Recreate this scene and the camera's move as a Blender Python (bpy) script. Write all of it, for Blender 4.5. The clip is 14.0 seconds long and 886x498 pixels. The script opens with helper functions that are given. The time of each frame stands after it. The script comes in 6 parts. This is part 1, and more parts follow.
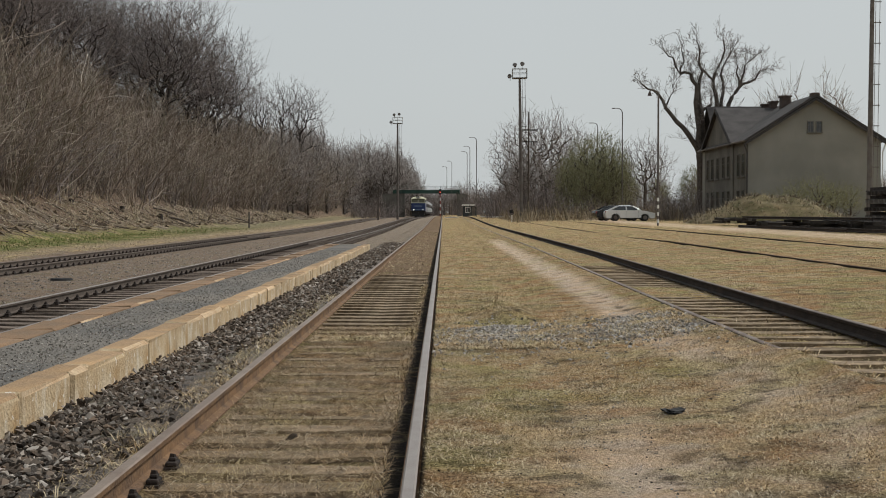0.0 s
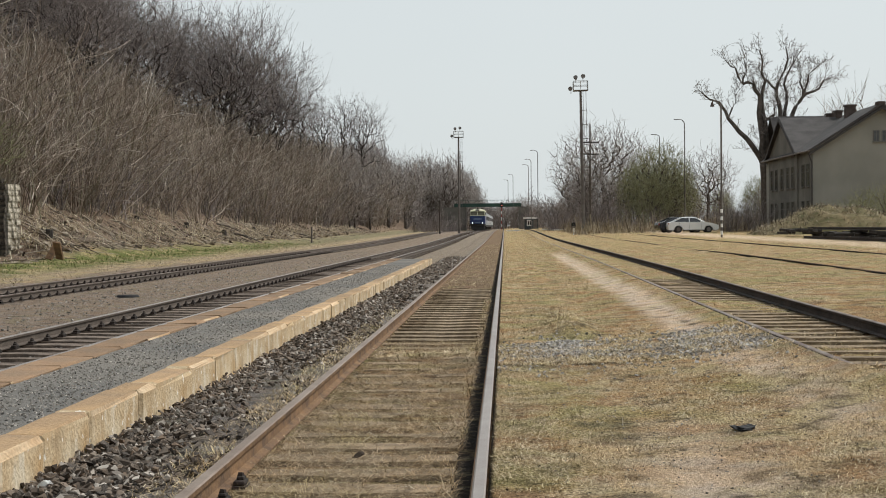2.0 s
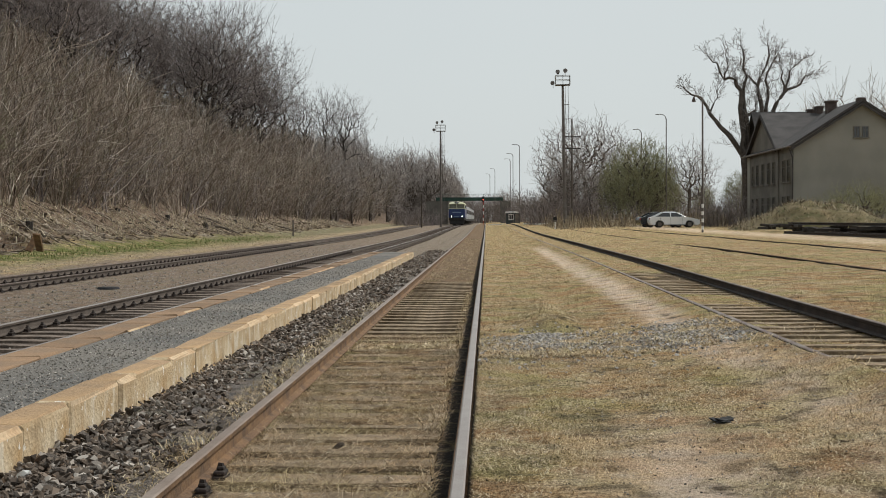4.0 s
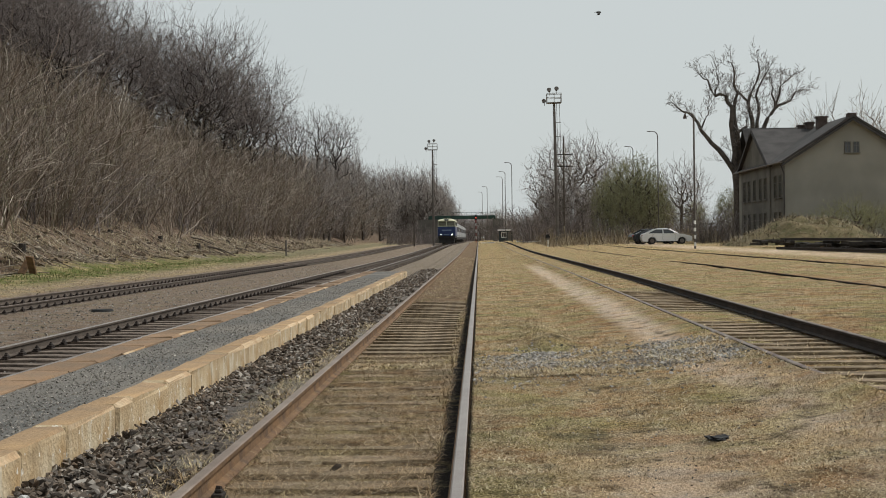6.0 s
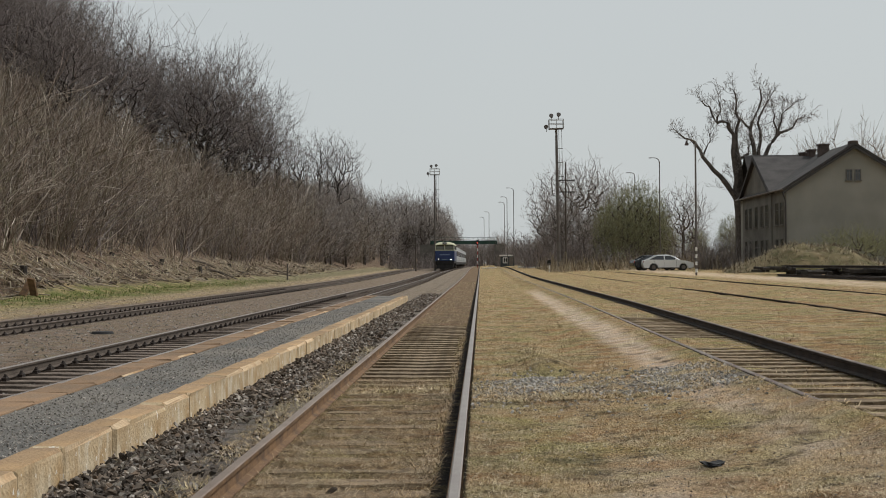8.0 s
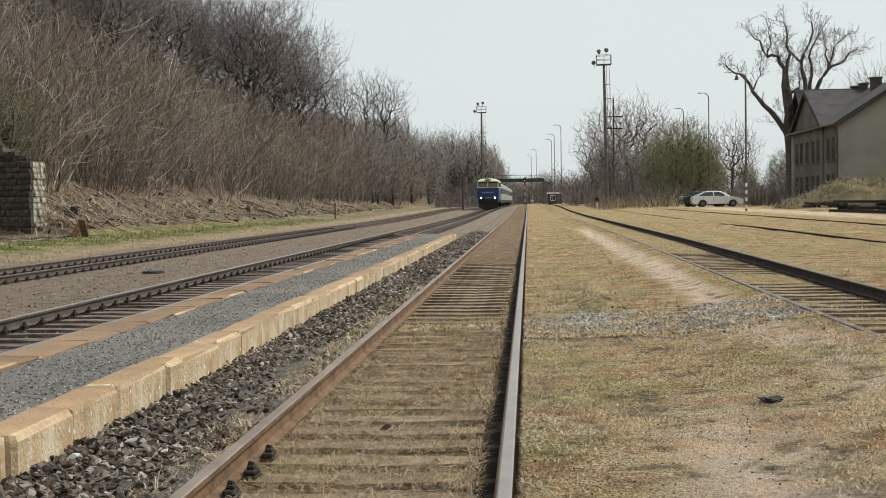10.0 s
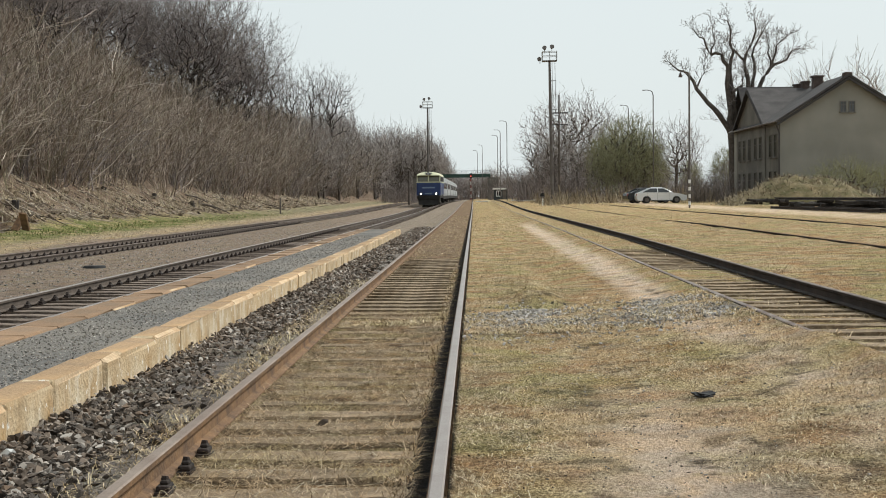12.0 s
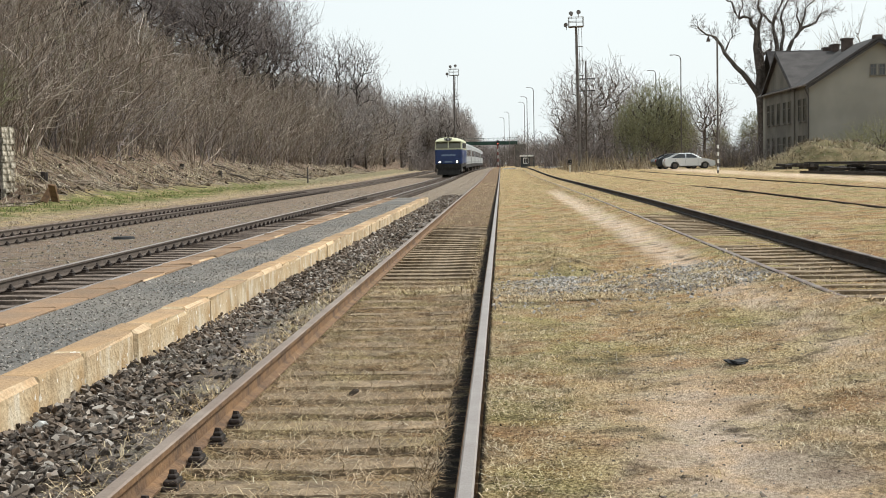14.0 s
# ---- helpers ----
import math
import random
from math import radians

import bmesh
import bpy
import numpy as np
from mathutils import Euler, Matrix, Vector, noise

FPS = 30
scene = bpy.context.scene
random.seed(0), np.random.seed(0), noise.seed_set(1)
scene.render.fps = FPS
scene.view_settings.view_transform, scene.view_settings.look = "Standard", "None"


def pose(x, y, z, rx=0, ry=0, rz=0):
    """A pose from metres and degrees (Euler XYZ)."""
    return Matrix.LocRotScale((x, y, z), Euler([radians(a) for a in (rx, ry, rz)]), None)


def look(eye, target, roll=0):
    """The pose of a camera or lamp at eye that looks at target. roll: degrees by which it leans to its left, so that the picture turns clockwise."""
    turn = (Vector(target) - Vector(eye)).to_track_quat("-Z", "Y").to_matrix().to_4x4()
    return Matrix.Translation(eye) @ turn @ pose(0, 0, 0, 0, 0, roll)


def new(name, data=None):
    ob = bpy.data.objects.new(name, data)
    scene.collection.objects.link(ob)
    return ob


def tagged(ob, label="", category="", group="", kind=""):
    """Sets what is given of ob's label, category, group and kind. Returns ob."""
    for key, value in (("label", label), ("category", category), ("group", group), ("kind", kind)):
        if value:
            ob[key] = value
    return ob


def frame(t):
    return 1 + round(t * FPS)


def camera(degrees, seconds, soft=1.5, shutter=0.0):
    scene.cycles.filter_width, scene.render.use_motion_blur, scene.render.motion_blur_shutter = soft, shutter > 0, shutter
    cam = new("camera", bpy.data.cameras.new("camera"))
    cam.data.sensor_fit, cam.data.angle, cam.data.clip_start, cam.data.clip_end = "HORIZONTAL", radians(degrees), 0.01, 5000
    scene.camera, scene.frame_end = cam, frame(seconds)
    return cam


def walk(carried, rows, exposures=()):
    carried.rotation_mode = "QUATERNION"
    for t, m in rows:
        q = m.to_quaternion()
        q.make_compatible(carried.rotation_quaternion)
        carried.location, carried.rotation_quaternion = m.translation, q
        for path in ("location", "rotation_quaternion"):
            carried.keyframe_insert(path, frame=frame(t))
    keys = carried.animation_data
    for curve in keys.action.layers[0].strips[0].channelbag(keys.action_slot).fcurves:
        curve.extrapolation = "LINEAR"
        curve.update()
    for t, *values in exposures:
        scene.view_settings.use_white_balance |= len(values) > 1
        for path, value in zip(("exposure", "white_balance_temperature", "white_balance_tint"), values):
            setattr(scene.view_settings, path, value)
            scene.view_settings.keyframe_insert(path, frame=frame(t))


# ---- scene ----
# ---------- camera ----------
cam = camera(35.49, 14.0, soft=1.0)
PATH = [
    (0, pose(0.000, -0.000, 1.490, 88.503, 0.000, -0.000)),
    (0.5, pose(-0.007, 0.007, 1.500, 87.360, -0.216, 0.811)),
    (1, pose(-0.011, 0.007, 1.502, 88.847, 0.394, 2.233)),
    (1.5, pose(-0.001, 0.045, 1.508, 88.544, 0.643, 2.301)),
    (2, pose(-0.024, 0.026, 1.513, 89.069, 0.510, 2.541)),
    (2.5, pose(-0.015, 0.043, 1.497, 88.465, 0.291, 1.244)),
    (3, pose(-0.006, 0.064, 1.505, 88.298, 0.376, 1.431)),
    (3.2, pose(-0.016, 0.051, 1.498, 88.263, 0.210, 1.828)),
    (5.3, pose(-0.023, -0.051, 1.510, 89.952, 0.459, 1.527)),
    (5.5, pose(-0.031, -0.068, 1.517, 89.523, 0.339, 1.288)),
    (6, pose(-0.031, -0.038, 1.519, 89.569, 0.751, 1.481)),
    (6.5, pose(-0.025, 0.002, 1.520, 90.290, 0.653, 1.646)),
    (7, pose(-0.009, -0.051, 1.526, 91.130, 0.849, 1.785)),
    (7.5, pose(-0.013, -0.069, 1.512, 90.782, 0.369, 1.619)),
    (8, pose(-0.001, -0.073, 1.513, 90.602, 0.365, 1.553)),
    (8.5, pose(-0.043, -0.115, 1.498, 89.010, -0.212, 1.938)),
    (8.7, pose(-0.032, -0.048, 1.500, 88.052, 0.432, 2.871)),
    (10.8, pose(-0.049, 0.048, 1.487, 88.082, 0.839, 3.536)),
    (11, pose(-0.046, 0.034, 1.488, 88.024, 0.780, 3.502)),
    (11.5, pose(0.018, 0.037, 1.506, 87.257, 0.813, 4.151)),
    (12, pose(0.018, -0.006, 1.498, 87.852, 0.555, 1.278)),
    (12.5, pose(0.082, -0.007, 1.521, 89.331, 1.386, -2.848)),
    (13, pose(0.006, 0.037, 1.477, 87.440, 2.618, 0.121)),
    (13.5, pose(-0.003, 0.079, 1.485, 84.750, 2.036, 1.502)),
    (14, pose(0.003, 0.045, 1.502, 86.535, 1.100, 2.392)),
]
EXPOSURES = [(0, -0.02, 6500, 10), (0.5, 0.28, 6500, 10), (1, 0.4, 6450, 9), (1.5, 0.36, 6450, 9), (2, 0.36, 6450, 9), (3, 0.33, 6450, 9), (5.5, 0.1, 6500, 8), (6.5, 0.1, 6500, 8), (7.5, 0.0, 6500, 9), (8.5, 0.05, 6500, 10), (11, 0.58, 6420, 7), (11.5, 0.53, 6420, 7), (12, 0.5, 6420, 7), (12.5, 0.33, 6400, 8), (13, 0.05, 6450, 9), (13.5, 0.5, 6380, 7), (14, 0.74, 6430, 8)]
walk(cam, PATH, EXPOSURES)

# ---------- world and sun ----------
world = bpy.data.worlds.new("sky")
scene.world = world
world.use_nodes = True
wn, wl = world.node_tree.nodes, world.node_tree.links
wn.clear()
w_out = wn.new("ShaderNodeOutputWorld")
w_bg = wn.new("ShaderNodeBackground")
w_sky = wn.new("ShaderNodeTexSky")
w_sky.sky_type = "NISHITA"
w_sky.sun_disc = False
w_sky.sun_elevation = radians(48)
w_sky.sun_rotation = radians(60)
w_sky.air_density, w_sky.dust_density, w_sky.ozone_density = 1.0, 4.0, 1.0
# overcast: the blue of the clear sky is washed out by a grey veil of cloud
w_mix = wn.new("ShaderNodeMix")
w_mix.data_type = "RGBA"
w_mix.inputs[0].default_value = 0.88
w_cloud = wn.new("ShaderNodeTexNoise")
w_cloud.inputs["Scale"].default_value = 1.6
w_cloud.inputs["Detail"].default_value = 5
w_ramp = wn.new("ShaderNodeValToRGB")
w_ramp.color_ramp.elements[0].color = (6.65, 7.2, 7.3, 1)
w_ramp.color_ramp.elements[1].color = (7.8, 8.2, 8.25, 1)
wl.new(w_cloud.outputs["Fac"], w_ramp.inputs[0])
wl.new(w_sky.outputs[0], w_mix.inputs[6])
wl.new(w_ramp.outputs[0], w_mix.inputs[7])
wl.new(w_mix.outputs[2], w_bg.inputs[0])
w_bg.inputs[1].default_value = 0.08
wl.new(w_bg.outputs[0], w_out.inputs[0])

sun = new("sun", bpy.data.lights.new("sun", "SUN"))
sun.data.energy, sun.data.angle, sun.data.color = 2.5, radians(12), (1.0, 0.96, 0.9)
sun.matrix_basis = look((55, 32, 75), (0, 0, 0))

# ---------- materials ----------
def mat(name, base, rough=0.9, metal=0.0, var=0.25, scale=6.0, fine=60.0, bump=0.3, second=None, patch=0.5, spec=0.3, coords="Object"):
    """A surface with two scales of variation: large stains between base and second, fine grain on top, and relief."""
    m = bpy.data.materials.new(name)
    m.use_nodes = True
    n, l = m.node_tree.nodes, m.node_tree.links
    b = n["Principled BSDF"]
    b.inputs["Roughness"].default_value, b.inputs["Metallic"].default_value = rough, metal
    b.inputs["Specular IOR Level"].default_value = spec
    tc = n.new("ShaderNodeTexCoord")
    big, small = n.new("ShaderNodeTexNoise"), n.new("ShaderNodeTexNoise")
    for node, s, d in ((big, scale, 6), (small, fine, 4)):
        node.inputs["Scale"].default_value, node.inputs["Detail"].default_value = s, d
        l.new(tc.outputs[coords], node.inputs["Vector"])
    ramp = n.new("ShaderNodeValToRGB")
    second = second or tuple(c * 0.6 for c in base)
    ramp.color_ramp.elements[0].position, ramp.color_ramp.elements[1].position = patch - 0.15, patch + 0.15
    ramp.color_ramp.elements[0].color, ramp.color_ramp.elements[1].color = (*second, 1), (*base, 1)
    l.new(big.outputs["Fac"], ramp.inputs[0])
    rand = n.new("ShaderNodeObjectInfo")
    hsv = n.new("ShaderNodeHueSaturation")
    mr = n.new("ShaderNodeMapRange")
    mr.inputs[3].default_value, mr.inputs[4].default_value = 1 - var * 1.3, 1 + var * 1.3
    add = n.new("ShaderNodeMath")
    add.operation = "MULTIPLY_ADD"
    add.inputs[1].default_value = 0.3
    l.new(rand.outputs["Random"], add.inputs[0])
    sc = n.new("ShaderNodeMath")
    sc.operation = "MULTIPLY"
    sc.inputs[1].default_value = 0.7
    l.new(small.outputs["Fac"], sc.inputs[0])
    l.new(sc.outputs[0], add.inputs[2])
    l.new(add.outputs[0], mr.inputs[0])
    l.new(mr.outputs[0], hsv.inputs["Value"])
    l.new(ramp.outputs[0], hsv.inputs["Color"])
    l.new(hsv.outputs[0], b.inputs["Base Color"])
    bp = n.new("ShaderNodeBump")
    bp.inputs["Strength"].default_value, bp.inputs["Distance"].default_value = bump, 0.02
    l.new(small.outputs["Fac"], bp.inputs["Height"])
    l.new(bp.outputs[0], b.inputs["Normal"])
    return m


def island_mat(name, colours, rough=0.95, translucent=0.0):
    """Every loose piece of a mesh takes its own tone out of a range."""
    m = bpy.data.materials.new(name)
    m.use_nodes = True
    n, l = m.node_tree.nodes, m.node_tree.links
    b = n["Principled BSDF"]
    b.inputs["Roughness"].default_value = rough
    b.inputs["Specular IOR Level"].default_value = 0.15
    g = n.new("ShaderNodeNewGeometry")
    r = n.new("ShaderNodeValToRGB")
    els = r.color_ramp.elements
    while len(els) < len(colours):
        els.new(0.5)
    for i, c in enumerate(colours):
        els[i].position, els[i].color = i / (len(colours) - 1), (*c, 1)
    l.new(g.outputs["Random Per Island"], r.inputs[0])
    l.new(r.outputs[0], b.inputs["Base Color"])
    return m


def glow(name, colour, strength):
    m = bpy.data.materials.new(name)
    m.use_nodes = True
    b = m.node_tree.nodes["Principled BSDF"]
    b.inputs["Base Color"].default_value = (*colour, 1)
    b.inputs["Emission Color"].default_value, b.inputs["Emission Strength"].default_value = (*colour, 1), strength
    return m


def glass(name, tint, rough=0.05):
    m = bpy.data.materials.new(name)
    m.use_nodes = True
    b = m.node_tree.nodes["Principled BSDF"]
    b.inputs["Base Color"].default_value = (*tint, 1)
    b.inputs["Roughness"].default_value = rough
    b.inputs["Specular IOR Level"].default_value = 0.7
    return m


M_RAIL_TOP = mat("worn_rail_steel", (0.31, 0.275, 0.25), 0.42, 0.6, 0.2, 3, 90, 0.1, (0.25, 0.21, 0.19))
M_RAIL_BROWN = mat("brown_worn_rail_top", (0.26, 0.205, 0.165), 0.5, 0.3, 0.25, 3, 60, 0.15, (0.18, 0.13, 0.1))
M_RAIL_DULL = mat("dull_rail_steel", (0.19, 0.16, 0.14), 0.6, 0.4, 0.2, 3, 90, 0.1, (0.09, 0.06, 0.05))
M_RUST = mat("rusty_steel", (0.23, 0.135, 0.07), 0.85, 0.0, 0.4, 5, 40, 0.5, (0.12, 0.075, 0.047))
M_RUST_DARK = mat("dark_rusty_steel", (0.045, 0.033, 0.028), 0.85, 0.1, 0.3, 4, 70, 0.4, (0.022, 0.018, 0.016))
M_RAIL_SIDE = mat("brown_rail_side", (0.125, 0.1, 0.082), 0.8, 0.1, 0.3, 4, 40, 0.4, (0.08, 0.063, 0.052))
M_SLEEPER = mat("weathered_sleeper_wood", (0.28, 0.21, 0.135), 0.95, 0, 0.4, 7, 40, 0.6, (0.12, 0.088, 0.058))
M_SLEEPER_DARK = mat("tarred_sleeper_wood", (0.19, 0.148, 0.118), 0.95, 0, 0.3, 5, 40, 0.6, (0.065, 0.05, 0.042))


def kerb_face():
    """Cast concrete with vertical runs of ochre and moss, and pale flaked lichen."""
    m = mat("lichen_stained_concrete", (0.55, 0.45, 0.31), 0.92, 0, 0.22, 2.4, 30, 0.7, (0.4, 0.265, 0.13), 0.47)
    n, l = m.node_tree.nodes, m.node_tree.links
    b = n["Principled BSDF"]
    src = b.inputs["Base Color"].links[0].from_socket
    geo = n.new("ShaderNodeNewGeometry")
    for scale, stretch, lo, hi, colour, most in ((4.0, (1, 1, 0.5), 0.56, 0.72, (0.2, 0.15, 0.09), 0.55), (7.0, (1, 1, 0.3), 0.55, 0.68, (0.62, 0.56, 0.45), 0.7), (16.0, (1, 1, 0.7), 0.64, 0.67, (0.78, 0.75, 0.68), 0.9)):
        mp = n.new("ShaderNodeMapping")
        mp.inputs["Scale"].default_value = stretch
        mp.inputs["Location"].default_value = (scale, 0, 0)
        l.new(geo.outputs["Position"], mp.inputs[0])
        t = n.new("ShaderNodeTexNoise")
        t.inputs["Scale"].default_value, t.inputs["Detail"].default_value = scale, 5
        l.new(mp.outputs[0], t.inputs["Vector"])
        r = n.new("ShaderNodeMapRange")
        r.inputs[1].default_value, r.inputs[2].default_value, r.inputs[4].default_value = lo, hi, most
        l.new(t.outputs["Fac"], r.inputs[0])
        x = n.new("ShaderNodeMix")
        x.data_type = "RGBA"
        l.new(r.outputs[0], x.inputs[0])
        l.new(src, x.inputs[6])
        x.inputs[7].default_value = (*colour, 1)
        src = x.outputs[2]
    l.new(src, b.inputs["Base Color"])
    return m


M_KERB = kerb_face()
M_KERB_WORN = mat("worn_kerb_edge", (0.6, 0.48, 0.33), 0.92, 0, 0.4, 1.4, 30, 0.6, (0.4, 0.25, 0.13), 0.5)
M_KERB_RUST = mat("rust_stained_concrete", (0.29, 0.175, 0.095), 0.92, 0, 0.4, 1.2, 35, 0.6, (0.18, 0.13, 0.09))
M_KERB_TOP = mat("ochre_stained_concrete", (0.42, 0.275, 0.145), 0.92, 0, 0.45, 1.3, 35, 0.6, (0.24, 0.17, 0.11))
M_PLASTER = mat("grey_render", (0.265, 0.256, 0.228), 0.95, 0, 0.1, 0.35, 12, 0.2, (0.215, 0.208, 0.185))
# darker render: the shade on the track-side walls is in its colour
M_PLASTER_DARK = mat("shade_dark_render", (0.15, 0.14, 0.122), 0.95, 0, 0.15, 0.5, 12, 0.2, (0.1, 0.093, 0.082))
M_ROOF = mat("dark_slate", (0.06, 0.055, 0.054), 0.85, 0, 0.25, 0.8, 9, 0.4, (0.036, 0.033, 0.033))
M_BRICK_DARK = mat("sooty_brick", (0.1, 0.075, 0.065), 0.95, 0, 0.25, 3, 20, 0.4)
M_WINDOW = glass("dark_window_glass", (0.03, 0.032, 0.035))
M_MAST = mat("grey_painted_steel", (0.17, 0.155, 0.143), 0.7, 0.2, 0.15, 2, 30, 0.1, (0.12, 0.1, 0.09))
M_BARK = mat("grey_bark", (0.12, 0.1, 0.085), 0.97, 0, 0.3, 3, 30, 0.5, (0.07, 0.058, 0.05))
M_BARK_DARK = mat("dark_bark", (0.062, 0.052, 0.046), 0.97, 0, 0.3, 3, 30, 0.5, (0.035, 0.03, 0.027))
M_WHITE = mat("white_paint", (0.72, 0.72, 0.7), 0.5, 0, 0.06, 3, 20, 0.05, (0.62, 0.62, 0.6))
M_BLACK = mat("black_rubber", (0.025, 0.025, 0.026), 0.8, 0, 0.2, 3, 20, 0.1)


def patch_tint(m):
    """Tints a material by broad patches of the ground: rusty, neutral, yellow-green, grey."""
    n, l = m.node_tree.nodes, m.node_tree.links
    b = n["Principled BSDF"]
    src = b.inputs["Base Color"].links[0].from_socket
    geo = n.new("ShaderNodeNewGeometry")
    for scale, stops in ((1.25, ((0.34, (0.88, 0.85, 0.85)), (0.43, (1.07, 0.94, 0.8)), (0.52, (1.02, 0.97, 0.95)), (0.62, (0.98, 0.94, 0.77)))), (3.6, ((0.32, (0.55, 0.54, 0.53)), (0.42, (1.0, 1.0, 1.0)), (0.7, (1.2, 1.2, 1.2))))):
        t = n.new("ShaderNodeTexNoise")
        t.inputs["Scale"].default_value, t.inputs["Detail"].default_value = scale, 5
        l.new(geo.outputs["Position"], t.inputs["Vector"])
        r = n.new("ShaderNodeValToRGB")
        e = r.color_ramp.elements
        while len(e) < len(stops):
            e.new(0.5)
        for i, (p, c) in enumerate(stops):
            e[i].position, e[i].color = p, (*c, 1)
        l.new(t.outputs["Fac"], r.inputs[0])
        x = n.new("ShaderNodeMix")
        x.data_type, x.blend_type = "RGBA", "MULTIPLY"
        x.inputs[0].default_value = 1.0
        l.new(src, x.inputs[6])
        l.new(r.outputs[0], x.inputs[7])
        src = x.outputs[2]
    l.new(src, b.inputs["Base Color"])
    return m

# ---------- building helpers ----------
def part(name, bm, material, parent=None, label="", smooth=False):
    me = bpy.data.meshes.new(name)
    bm.to_mesh(me)
    bm.free()
    me.materials.append(material)
    if smooth:
        me.polygons.foreach_set("use_smooth", [True] * len(me.polygons))
    ob = new(name, me)
    ob.parent = parent
    return tagged(ob, label) if label else ob


def pydata(name, verts, faces, material, parent=None, label=""):
    me = bpy.data.meshes.new(name)
    me.from_pydata(verts, [], faces)
    me.materials.append(material)
    ob = new(name, me)
    ob.parent = parent
    return tagged(ob, label) if label else ob


def box(bm, x0, x1, y0, y1, z0, z1, bevel=0.0, m=None):
    mm = Matrix.Translation(((x0 + x1) / 2, (y0 + y1) / 2, (z0 + z1) / 2)) @ Matrix.Diagonal((x1 - x0, y1 - y0, z1 - z0, 1))
    made = bmesh.ops.create_cube(bm, size=1, matrix=(m or Matrix()) @ mm)["verts"]
    if bevel:
        edges = {e for v in made for e in v.link_edges}
        bmesh.ops.bevel(bm, geom=list(edges), offset=bevel, segments=2, affect="EDGES", profile=0.5)
    return bm


def boxed(*spans, bevel=0.0):
    bm = bmesh.new()
    for s in spans:
        box(bm, *s, bevel=bevel)
    return bm


def tube(bm, a, b, r0, r1=None, sides=8):
    a, b = Vector(a), Vector(b)
    d = b - a
    m = Matrix.Translation((a + b) / 2) @ d.to_track_quat("Z", "Y").to_matrix().to_4x4()
    bmesh.ops.create_cone(bm, cap_ends=True, segments=sides, radius1=r0, radius2=r0 if r1 is None else r1, depth=d.length, matrix=m)
    return bm


def bent_tube(bm, points, r0, r1=None, sides=8):
    r1 = r0 if r1 is None else r1
    k = len(points) - 1
    for i in range(k):
        tube(bm, points[i], points[i + 1], r0 + (r1 - r0) * i / k, r0 + (r1 - r0) * (i + 1) / k, sides)
    return bm


def prism(bm, outline, y0, y1, axis="y"):
    """An outline of (u, v) drawn out along an axis: (x, z) along y, or (y, z) along x."""
    if axis == "y":
        a = [bm.verts.new((u, y0, v)) for u, v in outline]
        b = [bm.verts.new((u, y1, v)) for u, v in outline]
    else:
        a = [bm.verts.new((y0, u, v)) for u, v in outline]
        b = [bm.verts.new((y1, u, v)) for u, v in outline]
    k = len(outline)
    bm.faces.new(a)
    bm.faces.new(b[::-1])
    for i in range(k):
        bm.faces.new((a[i], b[i], b[(i + 1) % k], a[(i + 1) % k]))
    bmesh.ops.recalc_face_normals(bm, faces=bm.faces[:])
    return bm


def thing(name, label, category, at=None, group="", kind=""):
    ob = new(name)
    ob.empty_display_size = 0.2
    if at is not None:
        ob.matrix_basis = at
    return tagged(ob, label, category, group, kind)


def smooth(a, b, t):
    t = min(1.0, max(0.0, (t - a) / (b - a)))
    return t * t * (3 - 2 * t)


# ---------- the plan: lines of the tracks and levels of the ground ----------
RISE = lambda y: 0.5 * smooth(100, 240, y)          # the yard climbs gently towards the bridge
X_NEAR, Z_NEAR = -0.92, 0.16                        # near track: centre, top of rail
X_RIGHT, Z_RIGHT = 3.64, 0.325                      # track on the higher side
X_SIDE, Z_SIDE = 8.85, 0.5                          # overgrown siding
X_SECOND, Z_SECOND = -5.80, 0.12                  # track of the train
X_THIRD, Z_THIRD = -12.05, 0.05
X_KERB, Z_KERB = -2.82, 0.285


def x_second(y):
    return X_SECOND + 0.19 * smooth(150, 190, y) + 0.0033 * max(0.0, y - 185)


CROSS = [(-400, 60), (-150, 34), (-70, 20), (-48, 13.0), (-36, 7.6), (-27, 3.0), (-21.5, 0.6), (-19.5, 0.12), (-15.5, 0.04), (-13.7, -0.03), (-13.35, -0.13), (-10.8, -0.13), (-10.4, -0.02), (-7.9, -0.03),
         (-7.25, -0.08), (-4.6, -0.09), (-4.4, -0.05), (-3.0, -0.1), (-2.8, 0.02), (-1.9, 0.03), (-1.64, 0.015), (-0.36, 0.018), (-0.34, 0.012), (-0.13, 0.012), (-0.115, 0.1), (1.0, 0.11), (2.2, 0.22), (2.85, 0.312), (2.865, 0.17),
         (2.96, 0.175), (4.27, 0.175), (4.3, 0.16), (4.42, 0.17), (4.45, 0.29), (4.8, 0.32), (9.0, 0.44), (12.5, 0.5), (17, 0.55), (30, 0.8), (60, 1.1), (400, 2.0)]
CX, CZ = [c[0] for c in CROSS], [c[1] for c in CROSS]


